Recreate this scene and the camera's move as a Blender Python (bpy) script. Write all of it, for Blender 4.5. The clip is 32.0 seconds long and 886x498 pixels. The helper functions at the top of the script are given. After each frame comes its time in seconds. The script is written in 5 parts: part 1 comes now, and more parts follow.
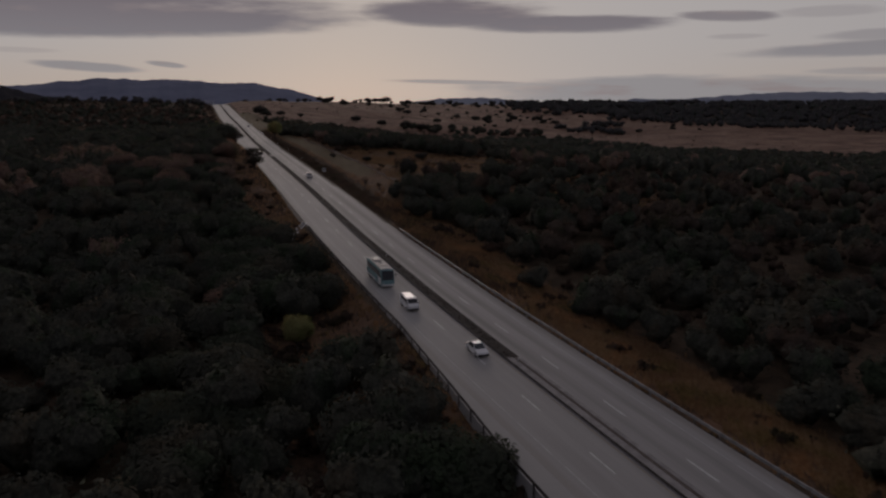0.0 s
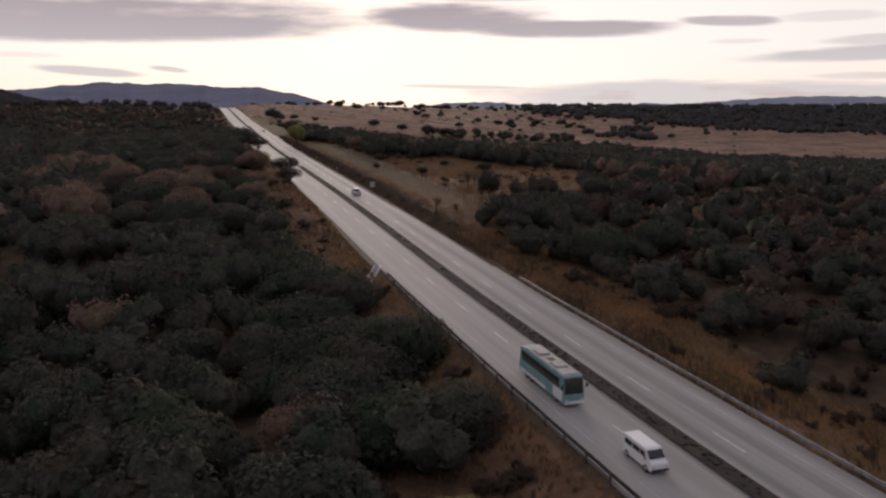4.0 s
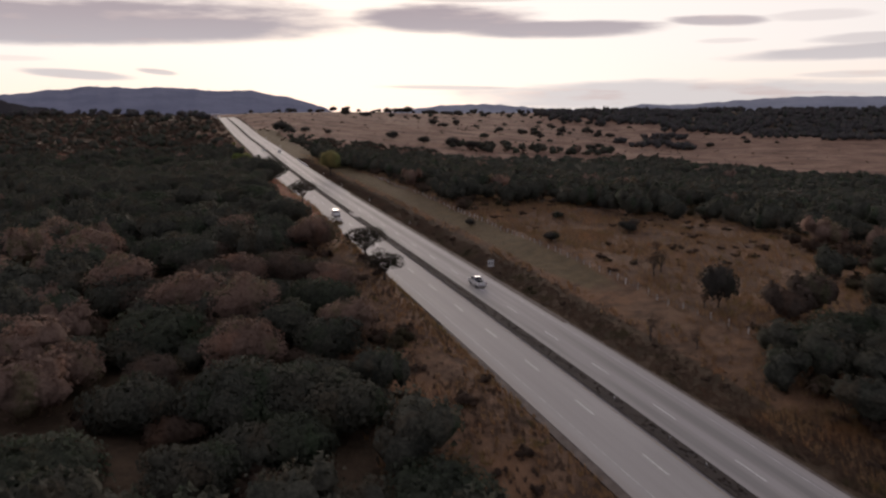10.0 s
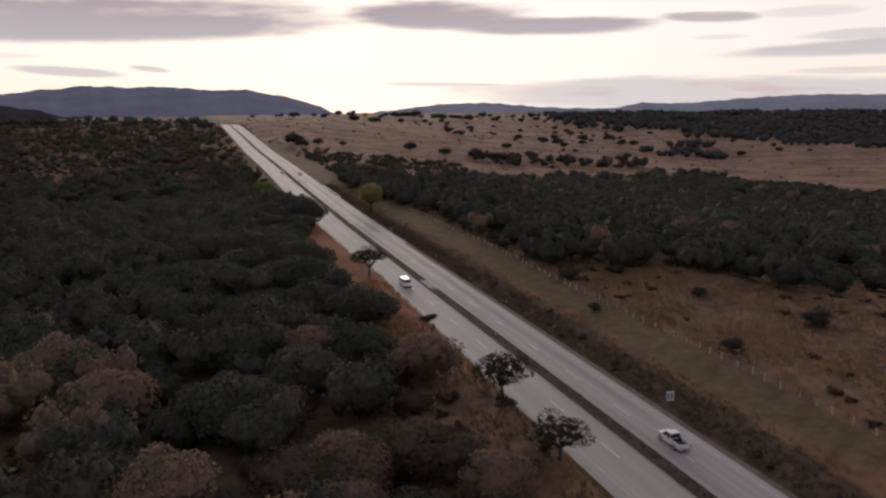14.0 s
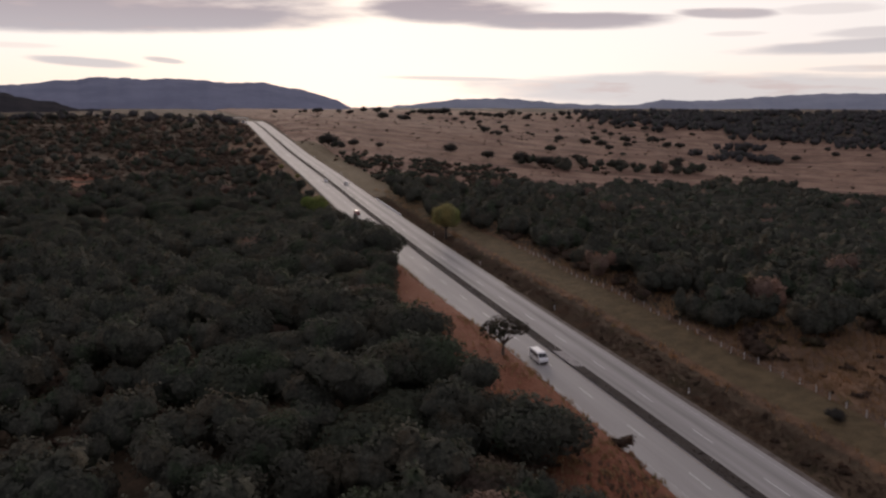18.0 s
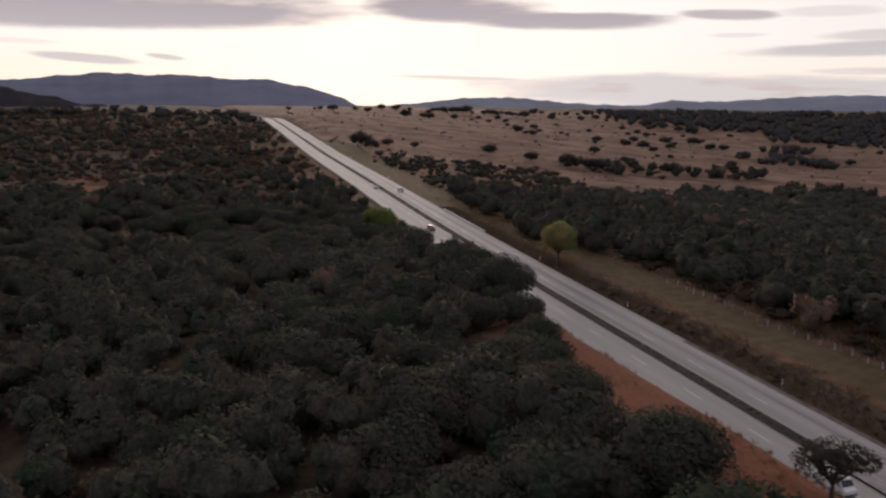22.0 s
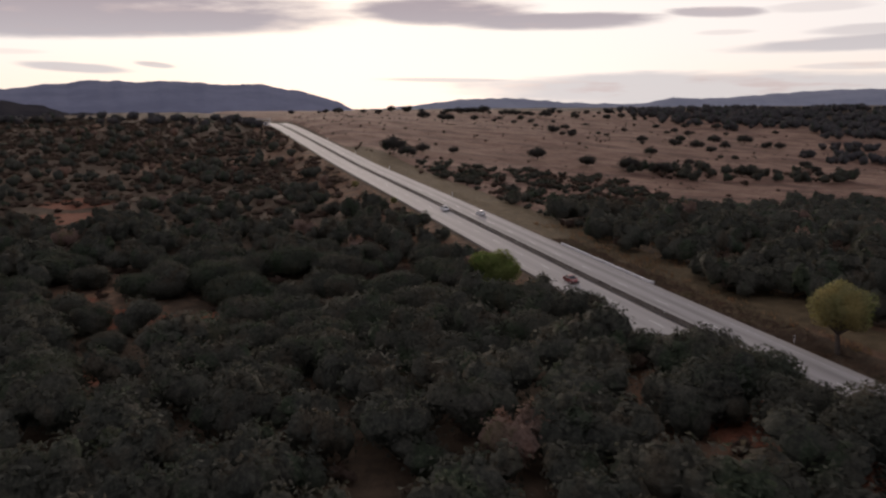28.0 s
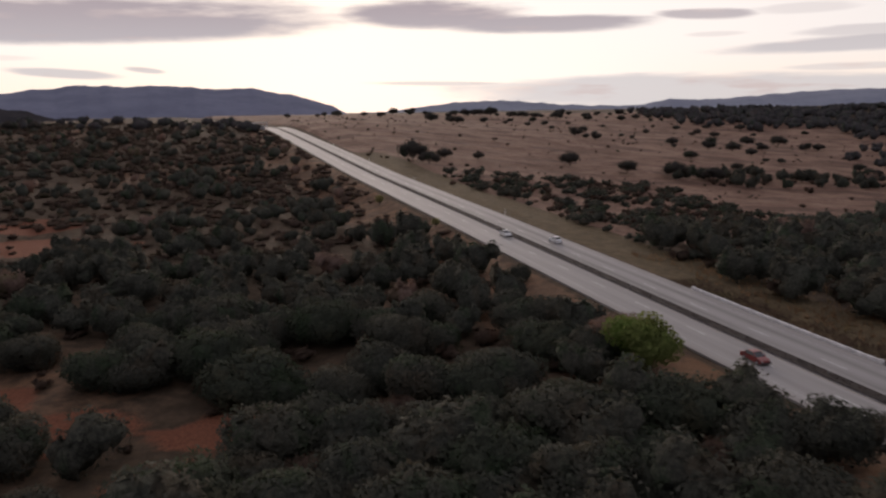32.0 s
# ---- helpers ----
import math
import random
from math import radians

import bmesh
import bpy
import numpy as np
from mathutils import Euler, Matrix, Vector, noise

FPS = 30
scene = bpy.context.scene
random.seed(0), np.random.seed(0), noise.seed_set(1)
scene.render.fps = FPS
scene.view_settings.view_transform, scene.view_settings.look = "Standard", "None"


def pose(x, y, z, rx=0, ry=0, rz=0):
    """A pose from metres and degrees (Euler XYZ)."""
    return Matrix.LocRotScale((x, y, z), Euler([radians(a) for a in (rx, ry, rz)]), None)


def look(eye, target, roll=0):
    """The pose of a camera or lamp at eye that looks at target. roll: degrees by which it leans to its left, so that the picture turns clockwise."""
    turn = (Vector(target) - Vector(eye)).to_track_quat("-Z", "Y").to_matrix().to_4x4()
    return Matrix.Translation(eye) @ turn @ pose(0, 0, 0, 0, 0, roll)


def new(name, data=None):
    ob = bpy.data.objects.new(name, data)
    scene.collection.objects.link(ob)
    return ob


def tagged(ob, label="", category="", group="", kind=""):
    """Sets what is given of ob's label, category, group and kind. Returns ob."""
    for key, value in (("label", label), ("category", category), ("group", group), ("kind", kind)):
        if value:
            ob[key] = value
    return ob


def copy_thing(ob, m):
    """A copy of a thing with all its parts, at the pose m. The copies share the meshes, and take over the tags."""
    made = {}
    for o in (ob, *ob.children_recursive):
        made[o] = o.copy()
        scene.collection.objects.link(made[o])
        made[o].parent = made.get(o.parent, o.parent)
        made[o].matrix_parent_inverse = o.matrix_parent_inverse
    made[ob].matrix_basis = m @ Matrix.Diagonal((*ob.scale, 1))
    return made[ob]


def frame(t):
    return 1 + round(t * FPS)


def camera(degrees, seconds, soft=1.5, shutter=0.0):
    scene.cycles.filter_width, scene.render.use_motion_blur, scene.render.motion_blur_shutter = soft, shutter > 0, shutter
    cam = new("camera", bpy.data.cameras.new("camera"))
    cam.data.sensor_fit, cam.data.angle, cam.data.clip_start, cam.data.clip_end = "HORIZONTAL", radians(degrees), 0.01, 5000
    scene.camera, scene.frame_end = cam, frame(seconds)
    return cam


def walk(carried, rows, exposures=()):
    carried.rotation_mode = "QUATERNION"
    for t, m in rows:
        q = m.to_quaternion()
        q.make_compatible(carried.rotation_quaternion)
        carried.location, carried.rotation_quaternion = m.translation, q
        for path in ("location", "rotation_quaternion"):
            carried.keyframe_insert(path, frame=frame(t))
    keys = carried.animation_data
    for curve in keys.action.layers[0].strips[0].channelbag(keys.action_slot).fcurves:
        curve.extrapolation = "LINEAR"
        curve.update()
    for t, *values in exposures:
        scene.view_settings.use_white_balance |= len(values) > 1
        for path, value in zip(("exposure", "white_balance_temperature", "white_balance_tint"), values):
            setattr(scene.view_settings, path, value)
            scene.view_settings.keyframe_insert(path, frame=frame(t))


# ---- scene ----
cam = camera(58.1, 32.0, soft=2.4, shutter=0.5)
METRES, EYE, TILT, LEAN, TURN = 465.0, 58.1, -10.0, 0.0, 0.0
ROWS = [
    (0.0, 0.0, 0.0, 0.0, 0.0, 0.0, -0.0),
    (0.5, -0.0055, 0.0173, 0.0012, 0.06, 0.16, 0.06),
    (1.0, -0.0113, 0.0321, 0.0034, 0.1, 0.2, -0.01),
    (1.5, -0.0173, 0.0479, 0.0055, 0.14, 0.24, -0.05),
    (2.0, -0.0235, 0.0632, 0.0078, 0.17, 0.27, -0.07),
    (2.5, -0.03, 0.0787, 0.0103, 0.18, 0.28, -0.11),
    (3.0, -0.0363, 0.094, 0.0129, 0.19, 0.3, -0.12),
    (3.5, -0.0425, 0.1089, 0.0158, 0.17, 0.31, -0.09),
    (5.5, -0.0659, 0.1662, 0.0286, 0.07, 0.41, 0.16),
    (6.0, -0.0719, 0.1809, 0.0324, 0.01, 0.42, 0.2),
    (6.5, -0.0778, 0.1955, 0.0364, -0.04, 0.41, 0.28),
    (7.0, -0.0837, 0.21, 0.0405, -0.11, 0.41, 0.31),
    (7.5, -0.0896, 0.2241, 0.0446, -0.19, 0.42, 0.33),
    (8.0, -0.0955, 0.2375, 0.0489, -0.26, 0.42, 0.32),
    (8.5, -0.1015, 0.251, 0.0533, -0.32, 0.42, 0.35),
    (9.0, -0.1077, 0.2646, 0.0581, -0.4, 0.4, 0.39),
    (9.5, -0.1138, 0.2781, 0.0629, -0.46, 0.4, 0.41),
    (10.0, -0.1201, 0.2918, 0.068, -0.51, 0.39, 0.45),
    (10.5, -0.1262, 0.3049, 0.0728, -0.54, 0.39, 0.48),
    (11.0, -0.1323, 0.3177, 0.0775, -0.56, 0.38, 0.51),
    (11.5, -0.1385, 0.3306, 0.0826, -0.59, 0.36, 0.51),
    (12.0, -0.145, 0.3438, 0.088, -0.64, 0.33, 0.51),
    (12.5, -0.1515, 0.3571, 0.0934, -0.69, 0.29, 0.54),
    (13.0, -0.1579, 0.37, 0.0989, -0.76, 0.24, 0.58),
    (13.5, -0.1643, 0.3827, 0.1045, -0.85, 0.2, 0.6),
    (14.0, -0.1706, 0.395, 0.11, -0.93, 0.17, 0.64),
    (14.5, -0.1769, 0.4072, 0.1154, -1.03, 0.15, 0.66),
    (16.5, -0.2003, 0.4529, 0.1308, -0.8, -0.09, 0.32),
    (17.0, -0.2068, 0.4654, 0.1328, -0.55, -0.15, 0.15),
    (17.5, -0.2135, 0.4781, 0.1347, -0.3, -0.2, -0.02),
    (18.0, -0.2204, 0.491, 0.1366, -0.13, -0.23, -0.14),
    (18.5, -0.2275, 0.5043, 0.1384, -0.02, -0.25, -0.27),
    (19.0, -0.2349, 0.518, 0.1403, 0.03, -0.26, -0.39),
    (19.5, -0.2425, 0.5315, 0.1421, 0.04, -0.28, -0.49),
    (20.0, -0.2504, 0.5454, 0.1439, 0.02, -0.29, -0.57),
    (20.5, -0.2583, 0.559, 0.1459, -0.01, -0.3, -0.63),
    (21.0, -0.2661, 0.5728, 0.1478, -0.05, -0.3, -0.67),
    (21.5, -0.2737, 0.5865, 0.1498, -0.1, -0.31, -0.68),
    (22.0, -0.2808, 0.5999, 0.1518, -0.14, -0.3, -0.63),
    (22.5, -0.2875, 0.6134, 0.1537, -0.2, -0.29, -0.54),
    (23.0, -0.2941, 0.6278, 0.1558, -0.25, -0.27, -0.4),
    (23.5, -0.3004, 0.6422, 0.158, -0.3, -0.27, -0.29),
    (24.0, -0.3066, 0.6572, 0.1602, -0.33, -0.26, -0.19),
    (24.5, -0.3126, 0.672, 0.1624, -0.34, -0.24, -0.08),
    (25.0, -0.3183, 0.6866, 0.1646, -0.37, -0.23, 0.0),
    (25.5, -0.3239, 0.701, 0.1669, -0.4, -0.22, 0.1),
    (27.5, -0.343, 0.7591, 0.1753, -0.53, -0.15, 0.5),
    (28.0, -0.3477, 0.7743, 0.1775, -0.6, -0.13, 0.58),
    (28.5, -0.3522, 0.7894, 0.1798, -0.68, -0.11, 0.65),
    (29.0, -0.3566, 0.8045, 0.182, -0.77, -0.08, 0.74),
    (29.5, -0.3611, 0.8197, 0.1844, -0.86, -0.05, 0.8),
    (30.0, -0.3654, 0.835, 0.1867, -0.93, -0.03, 0.87),
    (30.5, -0.3697, 0.8503, 0.1889, -0.98, -0.0, 0.94),
    (31.0, -0.3739, 0.8655, 0.1911, -1.03, 0.03, 1.0),
    (31.5, -0.3782, 0.8807, 0.1933, -1.09, 0.07, 1.06),
    (32.0, -0.3824, 0.896, 0.1955, -1.13, 0.1, 1.12),
]
# the picture comes up from dark in the first half second
FADE = [(0.0, -1.24, 6550, 15), (0.1, -0.88, 6600, 15), (0.2, -0.52, 6700, 15), (0.3, -0.28, 6800, 15), (0.4, -0.07, 6800, 15), (0.5, 0.06, 6800, 15), (0.7, 0.16, 6800, 15), (32.0, 0.16, 6800, 15)]
walk(cam, [(t, pose(0, 0, EYE, TILT, LEAN, TURN) @ pose(METRES * x, METRES * y, METRES * z, 90 + pitch, roll, yaw)) for t, x, y, z, yaw, pitch, roll in ROWS], FADE)

# ---------- world, sun ----------
SUN_AZ, SUN_EL = -7.0, 7.0
sun = new("sun", bpy.data.lights.new("sun", "SUN"))
sun.data.energy, sun.data.angle, sun.data.color = 1.9, radians(25), (1.0, 0.86, 0.74)
sun.matrix_world = look((0, 0, 400), (-math.sin(radians(SUN_AZ)) * 100, -math.cos(radians(SUN_AZ)) * 100, 400 - 100 * math.tan(radians(SUN_EL))))


class Nodes:
    """Short forms for building a node tree."""

    def __init__(self, tree):
        self.tree = tree
        tree.nodes.clear()

    def add(self, kind, **props):
        n = self.tree.nodes.new(kind)
        for k, v in props.items():
            if k == "operation":
                n.operation = v
            elif k == "blend_type":
                n.blend_type = v
            elif k == "data_type":
                n.data_type = v
            elif k == "sky_type":
                n.sky_type = v
        return n

    def put(self, socket, value):
        if hasattr(value, "is_output"):
            self.tree.links.new(value, socket)
        else:
            socket.default_value = value

    def math(self, op, a, b=0.0, c=None, clamp=False):
        n = self.add("ShaderNodeMath", operation=op)
        n.use_clamp = clamp
        self.put(n.inputs[0], a)
        self.put(n.inputs[1], b)
        if c is not None:
            self.put(n.inputs[2], c)
        return n.outputs[0]

    def mix(self, fac, a, b, mode="MIX"):
        n = self.add("ShaderNodeMix", data_type="RGBA")
        n.blend_type = mode
        self.put(n.inputs[0], fac)
        for s, v in ((n.inputs[6], a), (n.inputs[7], b)):
            self.put(s, (*v, 1.0) if isinstance(v, tuple) and len(v) == 3 else v)
        return n.outputs[2]

    def noise(self, vec, scale, detail=4.0, rough=0.55):
        n = self.add("ShaderNodeTexNoise")
        if vec is not None:
            self.put(n.inputs["Vector"], vec)
        n.inputs["Scale"].default_value = scale
        n.inputs["Detail"].default_value = detail
        n.inputs["Roughness"].default_value = rough
        return n.outputs[0]

    def scaled(self, vec, s):
        n = self.add("ShaderNodeMapping")
        self.put(n.inputs[0], vec)
        n.inputs["Scale"].default_value = s
        return n.outputs[0]

    def smooth(self, v, lo, hi):
        n = self.add("ShaderNodeMapRange")
        n.interpolation_type = "SMOOTHSTEP"
        self.put(n.inputs[0], v)
        n.inputs[1].default_value, n.inputs[2].default_value = lo, hi
        return n.outputs[0]


world = bpy.data.worlds.new("dusk_sky")
scene.world = world
world.use_nodes = True
w = Nodes(world.node_tree)
sky = w.add("ShaderNodeTexSky", sky_type="NISHITA")
sky.sun_disc = False
sky.sun_elevation, sky.sun_rotation = radians(SUN_EL), radians(SUN_AZ)
geo = w.add("ShaderNodeTexCoord").outputs["Generated"]
sep = w.add("ShaderNodeSeparateXYZ")
w.put(sep.inputs[0], geo)
azim = w.math("MULTIPLY", w.math("ARCTAN2", sep.outputs[0], sep.outputs[1]), 180 / math.pi)
elev = w.math("MULTIPLY", w.math("ARCSINE", sep.outputs[2]), 180 / math.pi)
stretch = w.scaled(geo, (6.0, 6.0, 60.0))
warp = w.math("SUBTRACT", w.noise(stretch, 1.0, 5.0), 0.5)
fine = w.math("SUBTRACT", w.noise(w.scaled(geo, (20.0, 20.0, 130.0)), 1.0, 4.0), 0.5)
# Long flat clouds: azimuth, elevation, half length, reach upwards, reach downwards (degrees), slope, density
CLOUDS = [(-24.0, 5.40, 18.0, 2.3, 0.95, 0.024, 1.0), (1.0, 6.3, 6.6, 1.2, 0.78, -0.02, 1.0), (8.0, 5.75, 7.4, 0.55, 0.68, -0.01, 1.0), (3.0, 7.75, 4.5, 0.4, 0.2, 0.0, 0.5), (19.1, 6.0, 3.2, 0.36, 0.42, -0.04, 0.85),
          (19.7, 4.67, 2.0, 0.18, 0.18, 0.0, 0.3), (25.0, 6.0, 3.2, 0.4, 0.35, 0.0, 0.3), (29.0, 3.72, 8.8, 0.52, 0.5, 0.02, 0.85), (28.8, 4.45, 4.2, 0.36, 0.3, 0.0, 0.55), (-23.6, 2.65, 3.3, 0.3, 0.32, -0.06, 0.8),
          (-18.7, 2.88, 1.3, 0.2, 0.2, -0.1, 0.75), (-27.5, 3.6, 2.6, 0.2, 0.2, 0.0, 0.25), (1.2, 1.84, 5.2, 0.14, 0.18, -0.02, 0.65), (19.0, 1.2, 16.5, 0.9, 1.6, -0.01, 0.8), (28.0, 2.3, 3.8, 0.26, 0.22, 0.0, 0.5)]
cover = 0.0
for a0, e0, wd, up, down, slope, dens in CLOUDS:
    u = w.math("DIVIDE", w.math("SUBTRACT", azim, a0), wd)
    v = w.math("SUBTRACT", w.math("SUBTRACT", elev, e0), w.math("MULTIPLY", u, slope * wd))
    v = w.math("ADD", v, w.math("MULTIPLY", warp, 0.7 * min(up, 0.8)))
    v = w.math("MAXIMUM", w.math("DIVIDE", v, up), w.math("DIVIDE", v, -down))
    r = w.math("ADD", w.math("MULTIPLY", u, u), w.math("MULTIPLY", v, v))
    r = w.math("ADD", r, w.math("ADD", w.math("MULTIPLY", warp, 1.0), w.math("MULTIPLY", fine, 0.7)))
    m = w.math("MULTIPLY", w.smooth(r, 1.4, 0.38), dens)
    cover = w.math("MAXIMUM", cover, m)
high = w.math("MULTIPLY", w.smooth(w.noise(w.scaled(geo, (2.2, 2.2, 7.0)), 1.0, 6.0), 0.42, 0.62), w.smooth(elev, 8.5, 13.0))
cover = w.math("MAXIMUM", cover, w.math("MULTIPLY", high, 0.6))
# veil: bright and warm towards the sunken sun, greyer overhead and behind
front = w.smooth(w.math("ABSOLUTE", w.math("SUBTRACT", azim, SUN_AZ)), 115.0, 14.0)
veil = w.mix(front, (0.22, 0.24, 0.33), (0.91, 0.88, 0.86))
veil = w.mix(w.smooth(elev, 12.0, 62.0), veil, (0.46, 0.475, 0.57))
low = w.math("MULTIPLY", w.smooth(elev, 5.0, 0.5), w.smooth(w.math("ABSOLUTE", azim), 8.0, 26.0))
veil = w.mix(w.math("MULTIPLY", low, 0.6), veil, (0.93, 0.80, 0.68))
sky_dim = w.mix(1.0, sky.outputs[0], (0.1, 0.1, 0.1), "MULTIPLY")
base = w.mix(0.95, sky_dim, veil)
cloud_col = w.mix(w.smooth(elev, 9.0, 1.0), (0.36, 0.312, 0.345), (0.53, 0.535, 0.56))
cloud_col = w.mix(w.smooth(w.math("ADD", warp, w.math("MULTIPLY", fine, 0.6)), -0.02, 0.2), cloud_col, (0.47, 0.415, 0.43))
final = w.mix(cover, base, cloud_col)
bg = w.add("ShaderNodeBackground")
w.put(bg.inputs[0], final)
bg.inputs[1].default_value = 1.0
out = w.add("ShaderNodeOutputWorld")
w.tree.links.new(bg.outputs[0], out.inputs[0])


# ---------- materials ----------
def material(name, rough=0.8, metal=0.0, spec=0.3):
    m = bpy.data.materials.new(name)
    m.use_nodes = True
    n = Nodes(m.node_tree)
    b = n.add("ShaderNodeBsdfPrincipled")
    o = n.add("ShaderNodeOutputMaterial")
    n.tree.links.new(b.outputs[0], o.inputs[0])
    b.inputs["Roughness"].default_value, b.inputs["Metallic"].default_value = rough, metal
    b.inputs["Specular IOR Level"].default_value = spec
    return m, n, b


def bump(n, b, height, strength, dist):
    k = n.add("ShaderNodeBump")
    k.inputs["Strength"].default_value, k.inputs["Distance"].default_value = strength, dist
    n.put(k.inputs["Height"], height)
    n.put(b.inputs["Normal"], k.outputs[0])


def speckled(name, c1, c2, scale, rough=0.8, metal=0.0, spec=0.3, relief=0.0, random_mix=0.0):
    """Two colours mixed by noise at two scales, in metres of the object."""
    m, n, b = material(name, rough, metal, spec)
    co = n.add("ShaderNodeTexCoord").outputs["Object"]
    f = n.math("ADD", n.math("MULTIPLY", n.noise(co, scale, 5.0), 0.65), n.math("MULTIPLY", n.noise(co, scale * 9, 3.0), 0.35))
    f = n.smooth(f, 0.35, 0.65)
    if random_mix:
        f = n.math("ADD", n.math("MULTIPLY", f, 1 - random_mix), n.math("MULTIPLY", n.add("ShaderNodeObjectInfo").outputs["Random"], random_mix))
    n.put(b.inputs["Base Color"], n.mix(f, c1, c2))
    if relief:
        bump(n, b, n.noise(co, scale * 6, 4.0), 0.5, relief)
    return m


def foliage(name, c1, c2, c3, rough=0.85):
    """Leaf colours that drift from tree to tree and from leaf to leaf; light passes through the leaves in part."""
    m, n, b = material(name, rough, 0.0, 0.05)
    pos = n.add("ShaderNodeNewGeometry")
    tree = n.smooth(n.noise(pos.outputs["Position"], 0.12, 2.0), 0.38, 0.62)
    leaf = pos.outputs["Random Per Island"]
    col = n.mix(tree, c1, c2)
    col = n.mix(n.math("MULTIPLY", n.math("POWER", leaf, 2.2), 0.35), col, c3)
    rnd = n.add("ShaderNodeObjectInfo").outputs["Random"]
    col = n.mix(n.math("MULTIPLY", rnd, 0.35), col, c2)
    # some trees greener, some browner than the rest
    shift = n.noise(n.scaled(pos.outputs["Position"], (1.0, 1.0, 0.15)), 0.17, 2.0, 0.6)
    col = n.mix(n.math("MULTIPLY", n.smooth(shift, 0.54, 0.66), 0.7), col, (0.82 * c1[0], 1.22 * c1[1], 0.72 * c1[2]))
    col = n.mix(n.math("MULTIPLY", n.smooth(shift, 0.45, 0.34), 0.65), col, (1.35 * c2[0], 1.08 * c2[1], 0.92 * c2[2]))
    spray = n.noise(pos.outputs["Position"], 1.9, 5.0, 0.75)
    col = n.mix(n.math("MULTIPLY", n.smooth(spray, 0.47, 0.66), 0.6), col, c3)
    col = n.mix(n.math("MULTIPLY", n.smooth(spray, 0.53, 0.36), 0.65), col, tuple(0.66 * c for c in c1))
    n.put(b.inputs["Base Color"], col)
    bump(n, b, n.noise(pos.outputs["Position"], 2.8, 5.0, 0.75), 0.5, 0.28)
    thin = n.add("ShaderNodeBsdfTranslucent")
    n.put(thin.inputs[0], col)
    both = n.add("ShaderNodeMixShader")
    both.inputs[0].default_value = 0.4
    n.tree.links.new(b.outputs[0], both.inputs[1])
    n.tree.links.new(thin.outputs[0], both.inputs[2])
    n.tree.links.new(both.outputs[0], [k for k in n.tree.nodes if k.type == "OUTPUT_MATERIAL"][0].inputs[0])
    return m


def ground_material():
    m, n, b = material("ground_cover", 0.95, 0.0, 0.1)
    pos = n.add("ShaderNodeNewGeometry").outputs["Position"]
    kinds = n.add("ShaderNodeAttribute")
    kinds.attribute_name = "cover"
    s = n.add("ShaderNodeSeparateColor")
    n.put(s.inputs[0], kinds.outputs["Color"])
    big, mid, small = n.noise(pos, 0.035, 4.0), n.noise(pos, 0.35, 5.0, 0.65), n.noise(pos, 2.6, 4.0, 0.7)
    litter = n.mix(n.smooth(mid, 0.35, 0.65), (0.050, 0.036, 0.023), (0.086, 0.059, 0.038))
    red = n.mix(n.smooth(small, 0.3, 0.7), (0.108, 0.040, 0.023), (0.215, 0.088, 0.050))
    straw = n.mix(n.smooth(mid, 0.3, 0.7), (0.078, 0.047, 0.030), (0.158, 0.096, 0.059))
    straw = n.mix(n.math("MULTIPLY", n.smooth(n.noise(pos, 0.09, 4.0), 0.48, 0.68), 0.6), straw, (0.195, 0.104, 0.055))
    straw = n.mix(n.math("MULTIPLY", n.smooth(n.noise(pos, 0.16, 5.0, 0.7), 0.52, 0.66), 0.6), straw, (0.04, 0.026, 0.02))
    green = n.mix(n.smooth(mid, 0.3, 0.7), (0.072, 0.053, 0.029), (0.122, 0.089, 0.049))
    tan = n.mix(n.smooth(big, 0.35, 0.65), (0.150, 0.087, 0.060), (0.238, 0.146, 0.102))
    band = n.noise(n.scaled(pos, (0.014, 0.055, 0.0)), 1.0, 6.0, 0.72)
    tan = n.mix(n.math("MULTIPLY", n.smooth(band, 0.5, 0.60), 0.7), tan, (0.085, 0.048, 0.036))
    tan = n.mix(n.math("MULTIPLY", n.smooth(band, 0.44, 0.36), 0.6), tan, (0.275, 0.182, 0.13))
    tan = n.mix(n.math("MULTIPLY", n.smooth(n.noise(n.scaled(pos, (0.045, 0.19, 0.0)), 1.0, 5.0, 0.7), 0.5, 0.6), 0.55), tan, (0.088, 0.05, 0.038))
    tan = n.mix(n.math("MULTIPLY", n.smooth(mid, 0.53, 0.68), 0.6), tan, (0.07, 0.045, 0.036))
    tan = n.mix(n.math("MULTIPLY", n.smooth(n.noise(pos, 0.9, 4.0, 0.7), 0.55, 0.7), 0.55), tan, (0.06, 0.04, 0.032))
    # weights with ragged limits
    def weight(x):
        return n.smooth(n.math("ADD", x, n.math("MULTIPLY", n.math("SUBTRACT", n.math("ADD", n.math("MULTIPLY", mid, 0.6), n.math("MULTIPLY", small, 0.4)), 0.5), 0.9)), 0.35, 0.65)
    col = n.mix(weight(s.outputs[2]), litter, tan)
    col = n.mix(weight(kinds.outputs["Alpha"]), col, straw)
    col = n.mix(weight(s.outputs[1]), col, green)
    col = n.mix(weight(s.outputs[0]), col, red)
    col = n.mix(n.math("MULTIPLY", n.smooth(small, 0.55, 0.75), 0.35), col, (0.05, 0.036, 0.026))
    n.put(b.inputs["Base Color"], col)
    bump(n, b, n.math("ADD", n.math("MULTIPLY", mid, 1.0), n.math("MULTIPLY", small, 0.35)), 0.9, 0.6)
    return m


